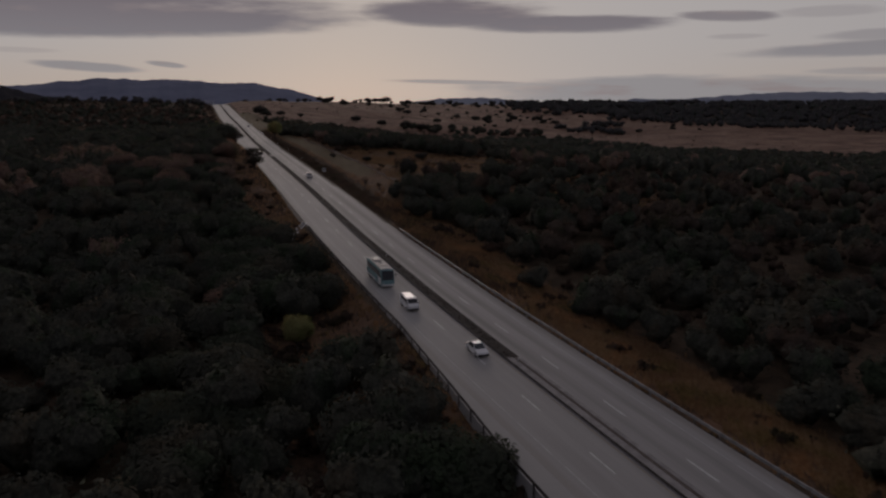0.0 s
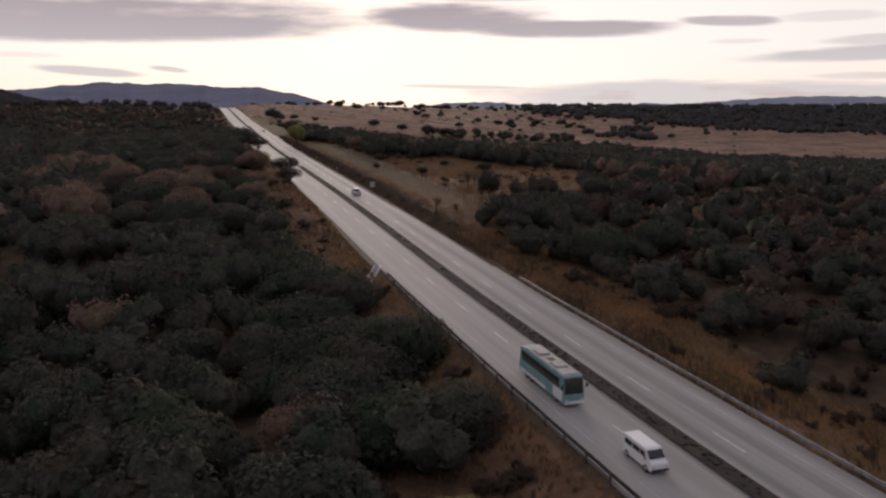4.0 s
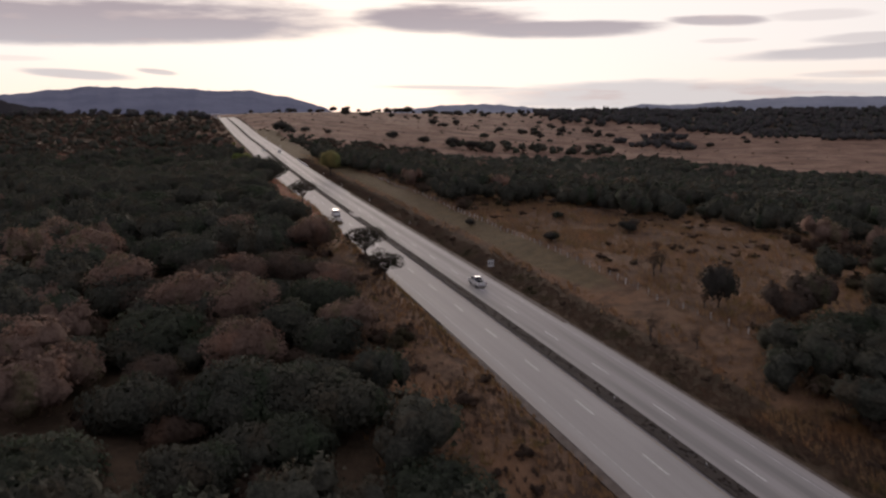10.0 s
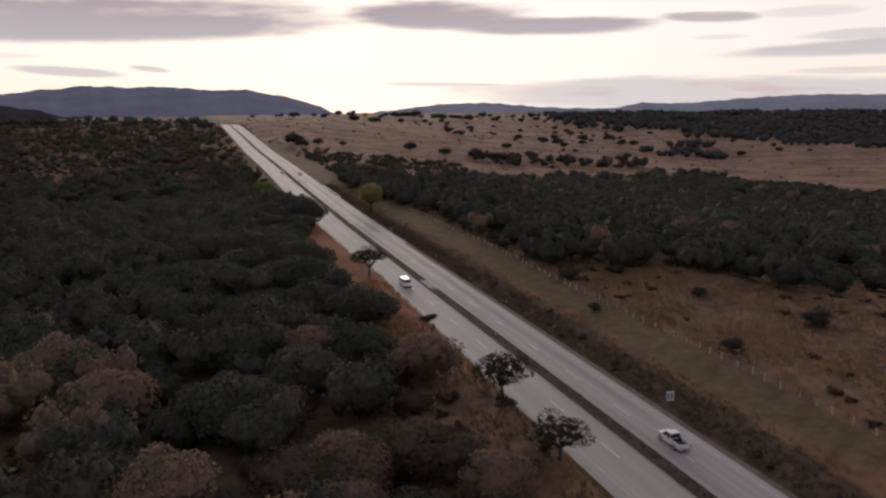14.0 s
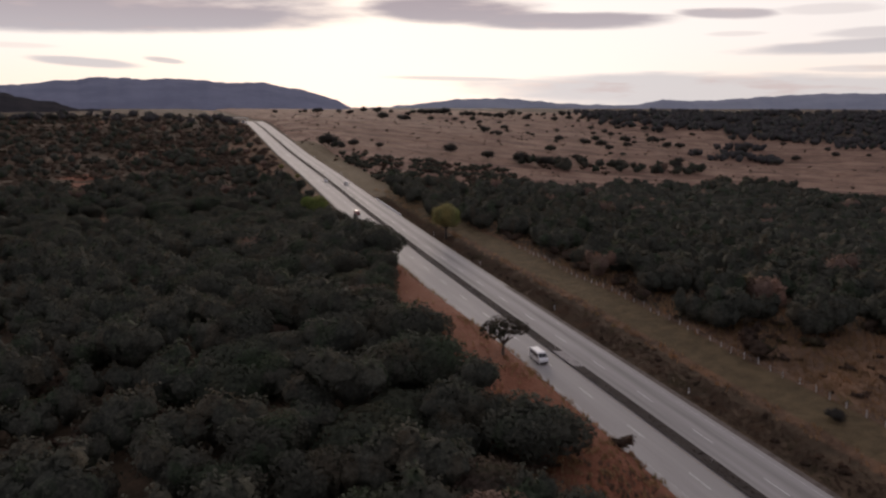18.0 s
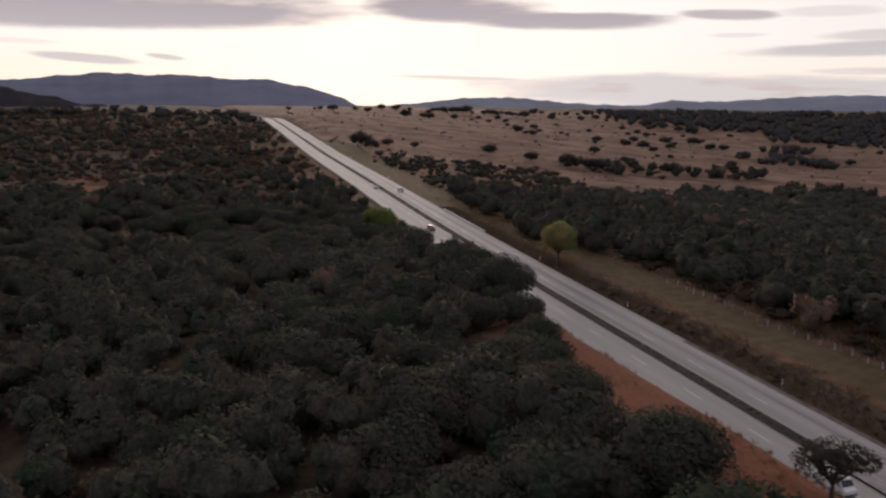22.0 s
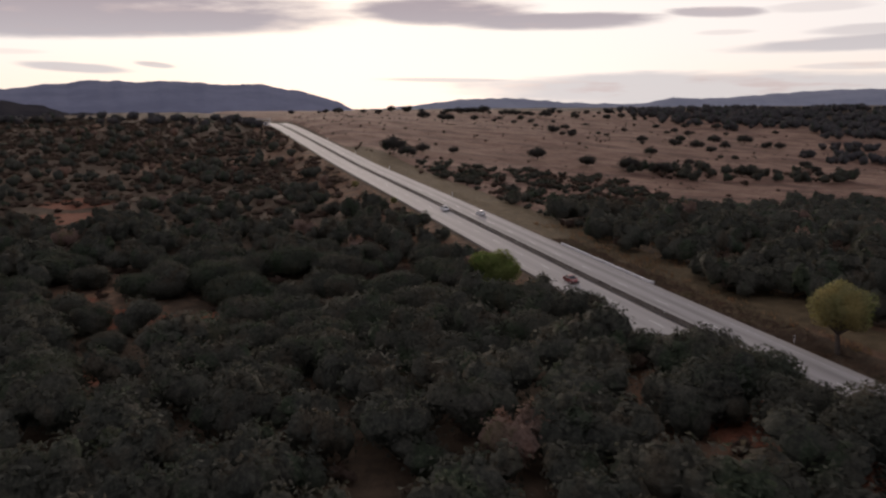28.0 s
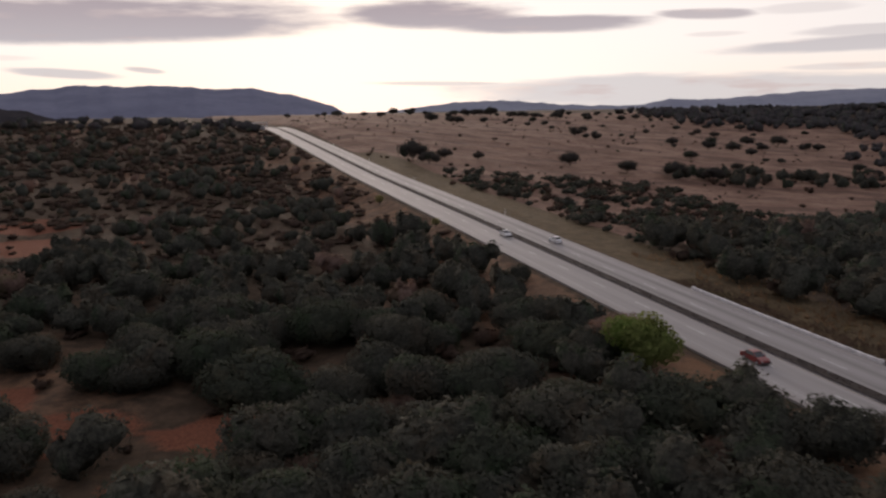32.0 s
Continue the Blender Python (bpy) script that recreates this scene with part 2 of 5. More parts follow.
def road_material(name, tint, wear, streaky):
    """Worn concrete paving; u is metres from the middle of the road, v metres along it."""
    m, n, b = material(name, 0.75, 0.0, 0.35)
    uv = n.add("ShaderNodeUVMap").outputs[0]
    s = n.add("ShaderNodeSeparateXYZ")
    n.put(s.inputs[0], uv)
    streak = n.noise(n.scaled(uv, (0.9, 0.012, 1.0)), 1.0, 5.0)
    patch = n.noise(n.scaled(uv, (0.22, 0.03, 1.0)), 1.0, 4.0)
    grain = n.noise(uv, 5.0, 3.0)
    light, dark = tuple(0.285 * c for c in tint), tuple(0.19 * c for c in tint)
    col = n.mix(n.math("MULTIPLY", n.smooth(streak, 0.36, 0.70), streaky), light, dark)
    col = n.mix(n.math("MULTIPLY", n.smooth(patch, 0.5, 0.7), 0.45), col, tuple(0.35 * c for c in tint))
    # rubber and oil along the middle of each lane
    u = n.math("ABSOLUTE", s.outputs[0])
    for mid in (2.6, 6.1):
        k = n.smooth(n.math("ABSOLUTE", n.math("SUBTRACT", u, mid)), 1.3, 0.1)
        col = n.mix(n.math("MULTIPLY", n.math("MULTIPLY", k, wear), n.smooth(n.noise(n.scaled(uv, (0.5, 0.02, 1.0)), 1.0, 4.0), 0.3, 0.6)), col, tuple(0.12 * c for c in tint))
    col = n.mix(n.math("MULTIPLY", n.smooth(u, 8.1, 9.4), 0.25), col, (0.17, 0.14, 0.115))
    col = n.mix(n.math("MULTIPLY", n.math("SUBTRACT", grain, 0.5), 0.5), col, (0.1, 0.1, 0.1))
    n.put(b.inputs["Base Color"], col)
    bump(n, b, grain, 0.25, 0.02)
    return m


GROUND = ground_material()
PAVE_L = road_material("worn_concrete_road", (1.0, 0.95, 0.895), 0.16, 0.35)
PAVE_R = road_material("worn_asphalt_road", (0.97, 0.92, 0.875), 0.62, 0.55)
LINE = speckled("road_paint_white", (0.62, 0.61, 0.58), (0.40, 0.39, 0.37), 1.5, 0.6)
LINE_OLD = speckled("road_paint_faded", (0.42, 0.41, 0.39), (0.27, 0.26, 0.25), 0.6, 0.7)
LINE_Y = speckled("road_paint_yellow", (0.30, 0.25, 0.16), (0.24, 0.21, 0.17), 0.6, 0.7)
CONCRETE = speckled("old_concrete", (0.27, 0.25, 0.24), (0.17, 0.155, 0.15), 0.8, 0.85, relief=0.02)
POST_PAINT = speckled("weathered_post_paint", (0.62, 0.60, 0.56), (0.40, 0.37, 0.34), 3.0, 0.85)
WHITEWASH = speckled("whitewashed_concrete", (0.74, 0.72, 0.69), (0.50, 0.48, 0.46), 0.9, 0.8, relief=0.02)
SOIL = speckled("dark_median_soil", (0.020, 0.016, 0.014), (0.038, 0.029, 0.024), 0.5, 0.95, relief=0.08)
GUTTER = speckled("dirty_gutter_concrete", (0.115, 0.092, 0.078), (0.06, 0.045, 0.037), 0.7, 0.9, relief=0.02)
STEEL = speckled("galvanised_steel", (0.30, 0.29, 0.28), (0.17, 0.16, 0.155), 1.4, 0.5, 0.6)
RUSTY = speckled("dark_rusty_steel", (0.10, 0.085, 0.075), (0.05, 0.04, 0.035), 1.1, 0.75, 0.3)
BARK = speckled("grey_brown_bark", (0.05, 0.04, 0.032), (0.11, 0.088, 0.072), 2.0, 0.9, relief=0.05)
PALEBARK = speckled("pale_dry_twigs", (0.17, 0.132, 0.11), (0.10, 0.075, 0.062), 1.5, 0.9)
OAK = foliage("oak_leaves", (0.052, 0.056, 0.046), (0.078, 0.074, 0.058), (0.138, 0.142, 0.106))
# oak leaves again, lightened and greyed to paint in haze at a distance
FAR_OAK_HAZED = foliage("haze_tinted_oak_leaves", (0.074, 0.071, 0.071), (0.091, 0.086, 0.086), (0.12, 0.115, 0.11))
FIELD_OAK = foliage("field_oak_leaves", (0.046, 0.044, 0.039), (0.064, 0.057, 0.049), (0.10, 0.092, 0.076))
GREENOAK = foliage("green_oak_leaves", (0.045, 0.051, 0.039), (0.063, 0.069, 0.049), (0.108, 0.122, 0.085))
DRY = foliage("dry_crown_leaves", (0.158, 0.106, 0.082), (0.218, 0.148, 0.115), (0.30, 0.213, 0.17))
MIDBROWN = foliage("dull_brown_leaves", (0.078, 0.060, 0.048), (0.104, 0.079, 0.062), (0.155, 0.117, 0.092))
BROWN = foliage("brown_brush_leaves", (0.062, 0.043, 0.032), (0.090, 0.062, 0.046), (0.132, 0.094, 0.071))
ACACIA = foliage("acacia_leaves", (0.030, 0.027, 0.021), (0.050, 0.044, 0.033), (0.090, 0.078, 0.060))
LIME = foliage("yellow_green_leaves", (0.200, 0.188, 0.078), (0.270, 0.250, 0.105), (0.37, 0.345, 0.17))
FRESH = foliage("fresh_green_leaves", (0.118, 0.145, 0.038), (0.172, 0.205, 0.058), (0.25, 0.275, 0.105))
STRAW = foliage("straw_blades", (0.15, 0.083, 0.043), (0.235, 0.146, 0.079), (0.33, 0.225, 0.136), 0.9)
MEDIAN_WEED = foliage("dark_dry_weeds", (0.030, 0.023, 0.019), (0.045, 0.034, 0.027), (0.065, 0.05, 0.038))
# no air between: the haze over this hill is mixed into its blue-grey colour
HILL_HAZED = speckled("haze_tinted_hill_scrub", (0.145, 0.155, 0.205), (0.185, 0.195, 0.25), 0.006, 1.0, 0.0, 0.0)
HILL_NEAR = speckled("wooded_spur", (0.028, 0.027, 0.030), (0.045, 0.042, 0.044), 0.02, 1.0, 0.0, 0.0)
# thicker haze of the greater distance, painted as a paler blue-grey
HILL_FAR_HAZED = speckled("haze_tinted_far_hills", (0.20, 0.215, 0.26), (0.25, 0.265, 0.31), 0.004, 1.0, 0.0, 0.0)
WHITE_PAINT = speckled("white_car_paint", (0.74, 0.73, 0.71), (0.66, 0.65, 0.63), 0.9, 0.3, 0.0, 0.5)
RED_PAINT = speckled("dark_red_car_paint", (0.22, 0.03, 0.025), (0.16, 0.022, 0.02), 0.9, 0.3, 0.0, 0.5)
TEAL_PAINT = speckled("pale_teal_coach_paint", (0.17, 0.31, 0.31), (0.14, 0.26, 0.265), 0.7, 0.35, 0.0, 0.5)
GLASS_DARK = speckled("tinted_glass", (0.012, 0.013, 0.015), (0.02, 0.021, 0.023), 1.0, 0.12, 0.0, 0.6)
COACH_ROOF = speckled("dusty_coach_roof", (0.36, 0.34, 0.32), (0.25, 0.235, 0.22), 0.8, 0.6)
RUBBER = speckled("tyre_rubber", (0.02, 0.02, 0.02), (0.035, 0.034, 0.033), 6.0, 0.9)
TRIM = speckled("black_plastic", (0.025, 0.025, 0.026), (0.045, 0.044, 0.044), 4.0, 0.6)
CHROME = speckled("wheel_metal", (0.55, 0.55, 0.55), (0.42, 0.42, 0.42), 4.0, 0.35, 0.8)
LAMP_RED = speckled("red_lens", (0.28, 0.01, 0.01), (0.2, 0.01, 0.01), 8.0, 0.25)
LAMP_CLEAR = speckled("headlight_lens", (0.6, 0.6, 0.58), (0.45, 0.45, 0.44), 8.0, 0.15)
SIGN_FACE = speckled("white_sign_face", (0.72, 0.71, 0.69), (0.58, 0.57, 0.55), 2.0, 0.5)
SIGN_BLACK = speckled("black_sign_paint", (0.02, 0.02, 0.02), (0.04, 0.04, 0.04), 3.0, 0.6)


# ---------- mesh helpers ----------
def mesh_np(name, V, F, mat, smooth=False, uv=None, normals=None):
    """A mesh from arrays; F holds triangles or quads of one kind."""
    V, F = np.asarray(V, dtype=np.float32), np.asarray(F, dtype=np.int32)
    me = bpy.data.meshes.new(name)
    k = F.shape[1]
    me.vertices.add(len(V))
    me.vertices.foreach_set("co", V.ravel())
    me.loops.add(F.size)
    me.loops.foreach_set("vertex_index", F.ravel())
    me.polygons.add(len(F))
    me.polygons.foreach_set("loop_start", np.arange(0, F.size, k, dtype=np.int32))
    me.update(calc_edges=True)
    me.polygons.foreach_set("use_smooth", np.full(len(F), smooth))
    if uv is not None:
        layer = me.uv_layers.new(name="uv")
        layer.data.foreach_set("uv", np.asarray(uv, dtype=np.float32)[F.ravel()].ravel())
    me.materials.append(mat)
    me.validate()
    if normals is not None:
        me.normals_split_custom_set_from_vertices(np.asarray(normals, dtype=np.float32).tolist())
    return me


def part(name, data, mat, parent=None, label=""):
    """Links a bmesh or a mesh as one object under a thing or a part."""
    if isinstance(data, bmesh.types.BMesh):
        me = bpy.data.meshes.new(name)
        data.to_mesh(me)
        data.free()
        me.materials.append(mat)
    else:
        me = data
    ob = new(name, me)
    ob.parent = parent
    if label:
        tagged(ob, label)
    return ob


def empty(name, m, label, category, group="", kind=""):
    ob = new(name)
    ob.empty_display_size = 0.3
    ob.matrix_basis = m
    return tagged(ob, label, category, group, kind)


def box(x0, x1, y0, y1, z0, z1, bevel=0.0):
    bm = bmesh.new()
    bmesh.ops.create_cube(bm, size=1.0, matrix=Matrix.Translation(((x0 + x1) / 2, (y0 + y1) / 2, (z0 + z1) / 2)) @ Matrix.Diagonal((x1 - x0, y1 - y0, z1 - z0, 1)))
    if bevel:
        bmesh.ops.bevel(bm, geom=bm.edges[:], offset=bevel, segments=2, affect="EDGES")
    return bm


def rod(p, q, r0, r1, sides=6):
    """Vertices and triangles of a tapered rod."""
    p, q = np.array(p, float), np.array(q, float)
    d = (q - p) / max(np.linalg.norm(q - p), 1e-6)
    a = np.cross(d, (0.31, 0.17, 0.93) if abs(d[2]) < 0.9 else (1, 0, 0))
    a /= np.linalg.norm(a)
    b = np.cross(d, a)
    t = np.linspace(0, 2 * np.pi, sides, endpoint=False)
    ring = np.outer(np.cos(t), a) + np.outer(np.sin(t), b)
    V = np.vstack([p + ring * r0, q + ring * r1])
    i = np.arange(sides)
    j = (i + 1) % sides
    F = np.vstack([np.stack([i, j, j + sides], 1), np.stack([i, j + sides, i + sides], 1)])
    return V, F


def join(pieces):
    Vs, Fs, k = [], [], 0
    for V, F in pieces:
        Vs.append(V)
        Fs.append(F + k)
        k += len(V)
    return np.vstack(Vs), np.vstack(Fs)


# ---------- the line of the road ----------
KY = np.array([-400, 0, 60, 120, 180, 240, 300, 380, 460, 540, 640, 760, 900, 1000, 1060, 1100, 1200, 5000.0])
KX = np.array([195, 46.2, 23.6, 1.5, -18.9, -37.8, -56.8, -82.2, -107.5, -131.9, -161.9, -199.6, -242.8, -273.5, -292, -304.4, -335, -1500])
KZ = np.array([12, 22.4, 24.4, 26.8, 29.4, 32.0, 34.1, 36.5, 38.9, 41.4, 44.9, 49.3, 56.0, 60.6, 62.8, 63.2, 62.6, 60])
DY = np.arange(-400, 5000, 4.0)
KERNEL = np.hanning(17)
KERNEL /= KERNEL.sum()
def eased(K):
    v = np.interp(DY, KY, K)
    return np.convolve(np.pad(v, 8, mode="reflect", reflect_type="odd"), KERNEL, mode="valid")
DX, DZ = eased(KX), eased(KZ)
COS = 0.953


def cx(y):
    return np.interp(y, DY, DX)


def cz(y):
    return np.interp(y, DY, DZ)


def heading(y):
    """The road's direction at y, as a turn about z from +y."""
    return math.atan2(-(cx(y + 4) - cx(y - 4)), 8.0)


# Height of the land beside the road, against the road's own height: for each distance from its middle, (y, height) along it
LAND = [
    (-3000, [(-400, 6), (1000, 8), (5000, 4)]),
    (-900, [(-400, 0), (600, 4), (1000, 6), (2000, 5)]),
    (-300, [(-400, -4), (300, 0), (600, -2), (850, 1), (1020, 5), (1400, 3)]),
    (-120, [(-400, -7), (150, -4), (230, 2), (300, 1), (400, -1.5), (520, -4.5), (680, -5), (850, -2), (1000, 3.5), (1400, 4)]),
    (-60, [(-400, -7), (150, -5), (200, 1), (260, 3.6), (330, 4.4), (370, 4.8), (410, 2.5), (500, -3.3), (720, -6.5), (850, -3), (1000, 2), (1400, 3)]),
    (-28, [(-400, -5), (150, -5), (190, -3), (230, 1.5), (260, 3.6), (300, 4.6), (330, 5.2), (360, 6.2), (380, 6.4), (400, 5.0), (440, 3.0), (500, -1.0), (720, -6), (850, -2), (1000, 1), (1400, 1)]),
    (-16, [(-400, -3), (150, -3), (186, -2.5), (215, 0.3), (240, 2.4), (257, 4.0), (275, 4.5), (330, 5.4), (357, 5.8), (380, 5.6), (405, 4.5), (430, 4.2), (445, 4.4), (465, 3.0), (490, 0.8), (520, -0.6), (700, -3), (800, -0.4), (900, 0.5), (1060, 0), (1400, 0)]),
    (-12.5, [(-400, -1.4), (186, -1.3), (215, -0.1), (240, 0.9), (257, 1.5), (275, 2.2), (300, 2.8), (330, 3.7), (357, 4.1), (375, 4.2), (395, 3.4), (420, 2.6), (445, 2.7), (465, 1.6), (490, 0.1), (520, -0.45), (700, -1.4), (800, -0.4), (1400, -0.2)]),
    (-10.2, [(-400, -0.35), (5000, -0.35)]),
    (10.2, [(-400, -0.35), (5000, -0.35)]),
    (16, [(-400, -2), (150, -1.5), (215, -0.5), (235, 0.6), (300, 1.2), (400, 1.1), (500, 0.1), (600, -0.4), (900, -0.2), (960, 2), (1060, 3), (1400, 2)]),
    (28, [(-400, -5), (150, -4), (215, -1), (240, 2.2), (300, 2.8), (400, 2.7), (480, 1.5), (560, -1), (720, -2), (850, 0), (960, 3), (1060, 4.5), (1400, 4)]),
    (60, [(-400, -7), (150, -5), (230, 1), (300, 2.5), (400, 1.5), (500, -3), (600, -6), (720, -7), (850, -3), (960, 2), (1060, 5), (1400, 6)]),
    (140, [(-400, -8), (150, -7), (230, -4), (300, -3), (400, -5), (500, -11), (600, -15), (720, -18), (850, -16), (960, -8), (1060, -2), (1250, 4), (1420, 7), (2000, 5)]),
    (250, [(-400, -12), (230, -10), (400, -14), (600, -22), (720, -25), (850, -24), (1000, -16), (1200, -6), (1420, 6), (2000, 5)]),
    (450, [(-400, -15), (230, -14), (400, -19), (600, -27), (850, -35), (1017, -35), (1200, -20), (1420, -3), (1586, 3), (2000, 3)]),
    (800, [(-400, -15), (400, -22), (700, -32), (970, -36), (1200, -30), (1400, -12), (1600, 3), (2000, 5)]),
    (3000, [(-400, -15), (970, -33), (1500, 5), (3000, 6)]),
]
LAND_D = np.array([d for d, _ in LAND])


def wobble(x, y, s, k):
    """Smooth, fixed unevenness of the land, about -1 to 1."""
    return (np.sin(x / s * 1.3 + k) * np.cos(y / s * 1.1 - 2 * k) + 0.6 * np.sin((x * 0.7 - y) / s * 2.3 + 3 * k) + 0.4 * np.sin((x + 0.6 * y) / s * 4.1 + k)) / 1.6


def land(x, y):
    """The land's height at x, y (arrays)."""
    x, y = np.atleast_1d(np.asarray(x, float)), np.atleast_1d(np.asarray(y, float))
    d = (x - cx(y)) * COS
    cols = np.stack([np.interp(y, [a for a, _ in c], [b for _, b in c]) for _, c in LAND])
    i = np.clip(np.searchsorted(LAND_D, d) - 1, 0, len(LAND) - 2)
    t = np.clip((d - LAND_D[i]) / (LAND_D[i + 1] - LAND_D[i]), 0, 1)
    n = np.arange(len(d))
    h = cols[i, n] * (1 - t) + cols[i + 1, n] * t
    away = np.clip((np.abs(d) - 12) / 25, 0, 1)
    h = h + away * (0.55 * wobble(x, y, 14.0, 0.4) + 0.25 * wobble(x, y, 5.0, 1.7)) + np.clip((np.abs(d) - 60) / 200, 0, 1) * 1.3 * wobble(x, y, 60.0, 2.1)
    h = np.where(np.abs(d) < 10.2, -0.35, h)
    return cz(y) + h


def land1(x, y):
    return float(land(x, y)[0])


def at_road(y, d):
    """x and y of the place d metres to the right of the road's middle."""
    return float(cx(y) + d / COS), float(y)


# ---------- ground ----------
ys = np.concatenate([np.arange(-120, 40, 10), np.arange(40, 620, 2.5), np.arange(620, 1100, 5), np.arange(1100, 1800, 14), np.geomspace(1800, 4950, 30)])
side = np.concatenate([[10.2, 11, 12, 13.2, 14.6, 16], np.arange(18, 70, 2.2), np.arange(70, 200, 5), np.arange(200, 520, 12), np.geomspace(520, 4800, 34)])
ds = np.concatenate([-side[::-1], [-6, 0, 6], side])
YY, DD = np.meshgrid(ys, ds, indexing="ij")
XX = cx(YY.ravel()) + DD.ravel() / COS
ZZ = land(XX, YY.ravel())
nr, nc = YY.shape
ii, jj = np.meshgrid(np.arange(nr - 1), np.arange(nc - 1), indexing="ij")
k0 = (ii * nc + jj).ravel()
ground_me = mesh_np("ground", np.stack([XX, YY.ravel(), ZZ], 1), np.stack([k0, k0 + 1, k0 + nc + 1, k0 + nc], 1), GROUND, smooth=True)


def step(v, a, b):
    t = np.clip((v - a) / (b - a), 0, 1)
    return t * t * (3 - 2 * t)


def spot(x, y, x0, y0, r):
    return 1 - step(np.hypot(x - x0, y - y0), 0.5 * r, r)


def cover_kinds(x, y):
    """What grows: red bare soil, green-brown turf, pale grassland, straw."""
    d = (x - cx(y)) * COS
    red = step(d, -29 + 3 * wobble(x, y, 14, 0.3), -23) * (1 - step(d, -10.8, -10.2)) * step(y, 290, 335) * (1 - step(y, 445, 485))
    red = np.maximum(red, 0.3 * step(d, -28, -22) * (1 - step(d, -13.5, -11)) * step(y, 205, 225) * (1 - step(y, 300, 345)))
    for x0, y0, r in ((-204, 519, 9), (-207, 505, 7), (-222, 520, 10), (-287, 643, 22), (-300, 676, 20), (-238, 530, 10), (-262, 640, 12), (-214, 488, 8)):
        red = np.maximum(red, spot(x, y, x0, y0, r) * 0.85)
    turf = step(d, 17, 20) * (1 - step(d, 25, 28)) * step(y, 255, 300) * (1 - step(y, 480, 540))
    turf = np.maximum(turf, step(d, 10, 12) * (1 - step(d, 24, 32)) * step(y, 470, 520) * (1 - step(y, 800, 900)))
    pale = step(d, 14, 30) * step(y, 590 + 0.62 * np.clip(d - 50, 0, 230), 660 + 0.62 * np.clip(d - 50, 0, 230))
    pale = np.maximum(pale, step(d, 11, 14) * step(y, 800, 900))
    pale = np.maximum(pale, step(d, 330, 400) * step(y, 560, 620)) * (1 - step(d, 560, 700) * step(y, 1180, 1260) * 0.9)
    straw = np.where(d > 0, step(d, 10, 12) * (1 - step(d, 85, 120)), step(-d, 10, 12) * (1 - step(-d, 26, 34)))
    straw = np.where((d > 0) & (y < 225), straw * (1 - step(d, 24, 34)), straw)
    straw = np.where(d > 0, straw * (1 - step(y, 600, 700)), straw)
    straw = np.maximum(straw, (1 - step(d, -30, -10)) * (0.3 + 0.3 * wobble(x, y, 55, 1.9)) * step(y, 430, 520))
    straw = straw * (1 - 0.75 * step(d, 26.5, 29) * step(y, 365, 395))
    turf = np.maximum(turf, (1 - step(d, -30, -10)) * (0.12 + 0.25 * wobble(x, y, 40, 0.8)) * step(y, 560, 680))
    straw = straw * (1 - 0.8 * step(d, 10, 10.8) * (1 - step(d, 15.5, 18)) * step(y, 185, 225) * (1 - step(y, 500, 560)))
    return np.stack([red, turf, pale, straw], 1)


attr = ground_me.color_attributes.new("cover", "FLOAT_COLOR", "POINT")
attr.data.foreach_set("color", cover_kinds(XX, YY.ravel()).astype(np.float32).ravel())
tagged(new("ground", ground_me), "dry hilly land of straw grass, litter and red soil", "ground", kind="structure")


# ---------- road ----------

def strip(name, d0, d1, z, mat, thick=0.0, y0=-110.0, y1=1105.0, step_y=5.0, parent=None, label=""):
    """A band along the road between two distances from its middle, z above the paving, with its edges turned down."""
    yv = np.linspace(y0, y1, max(2, int((y1 - y0) / step_y) + 1))
    lanes = [d0, d0, d1, d1] if thick else [d0, d1]
    drop = [thick, 0, 0, thick] if thick else [0, 0]
    V, UV = [], []
    for dd, dr in zip(lanes, drop):
        V.append(np.stack([cx(yv) + dd / COS, yv, cz(yv) + z - dr], 1))
        UV.append(np.stack([np.full(len(yv), dd), yv], 1))
    n = len(yv)
    F = []
    for k in range(len(lanes) - 1):
        i = np.arange(n - 1)
        F.append(np.stack([k * n + i, (k + 1) * n + i, (k + 1) * n + i + 1, k * n + i + 1], 1))
    return part(name, mesh_np(name, np.vstack(V), np.vstack(F), mat, uv=np.vstack(UV)), mat, parent, label)


road_l = tagged(strip("road_downhill", -9.75, -0.95, 0.0, PAVE_L, 0.5), "pale worn concrete carriageway with faded lane lines", "road", kind="structure")
road_r = tagged(strip("road_uphill", 0.95, 9.75, 0.0, PAVE_R, 0.5), "grey worn asphalt carriageway with dark tyre streaks", "road", kind="structure")
strip("edge_line", 7.75, 7.9, 0.008, LINE_OLD, parent=road_r)
strip("edge_line", 1.15, 1.27, 0.008, LINE_OLD, parent=road_r)
strip("edge_line", -7.9, -7.77, 0.008, LINE_OLD, parent=road_l)
strip("yellow_edge_line", -1.38, -1.24, 0.008, LINE_Y, parent=road_l)
yv = np.arange(-110, 121, 5.0)
out = -np.interp(yv, [40, 72, 90, 113], [13.2, 12.3, 11.1, 9.8])
V = np.vstack([np.stack([cx(yv) + dd / COS, yv, cz(yv) + zz], 1) for dd, zz in ((out - 0.6, -2.2), (out, -0.006), (np.full(len(yv), -9.7), -0.006))])
i = np.arange(len(yv) - 1)
m = len(yv)
part("shoulder", mesh_np("shoulder", V, np.vstack([np.stack([k * m + i, (k + 1) * m + i, (k + 1) * m + i + 1, k * m + i + 1], 1) for k in (0, 1)]), PAVE_L, uv=np.stack([np.tile(np.linspace(-8.2, -7.6, m), 3), np.tile(yv, 3)], 1)), PAVE_L, road_l)
bm = box(-0.075, 0.075, -2.3, 2.3, 0.0, 0.01)
dash_me = bpy.data.meshes.new("lane_dash")
bm.to_mesh(dash_me)
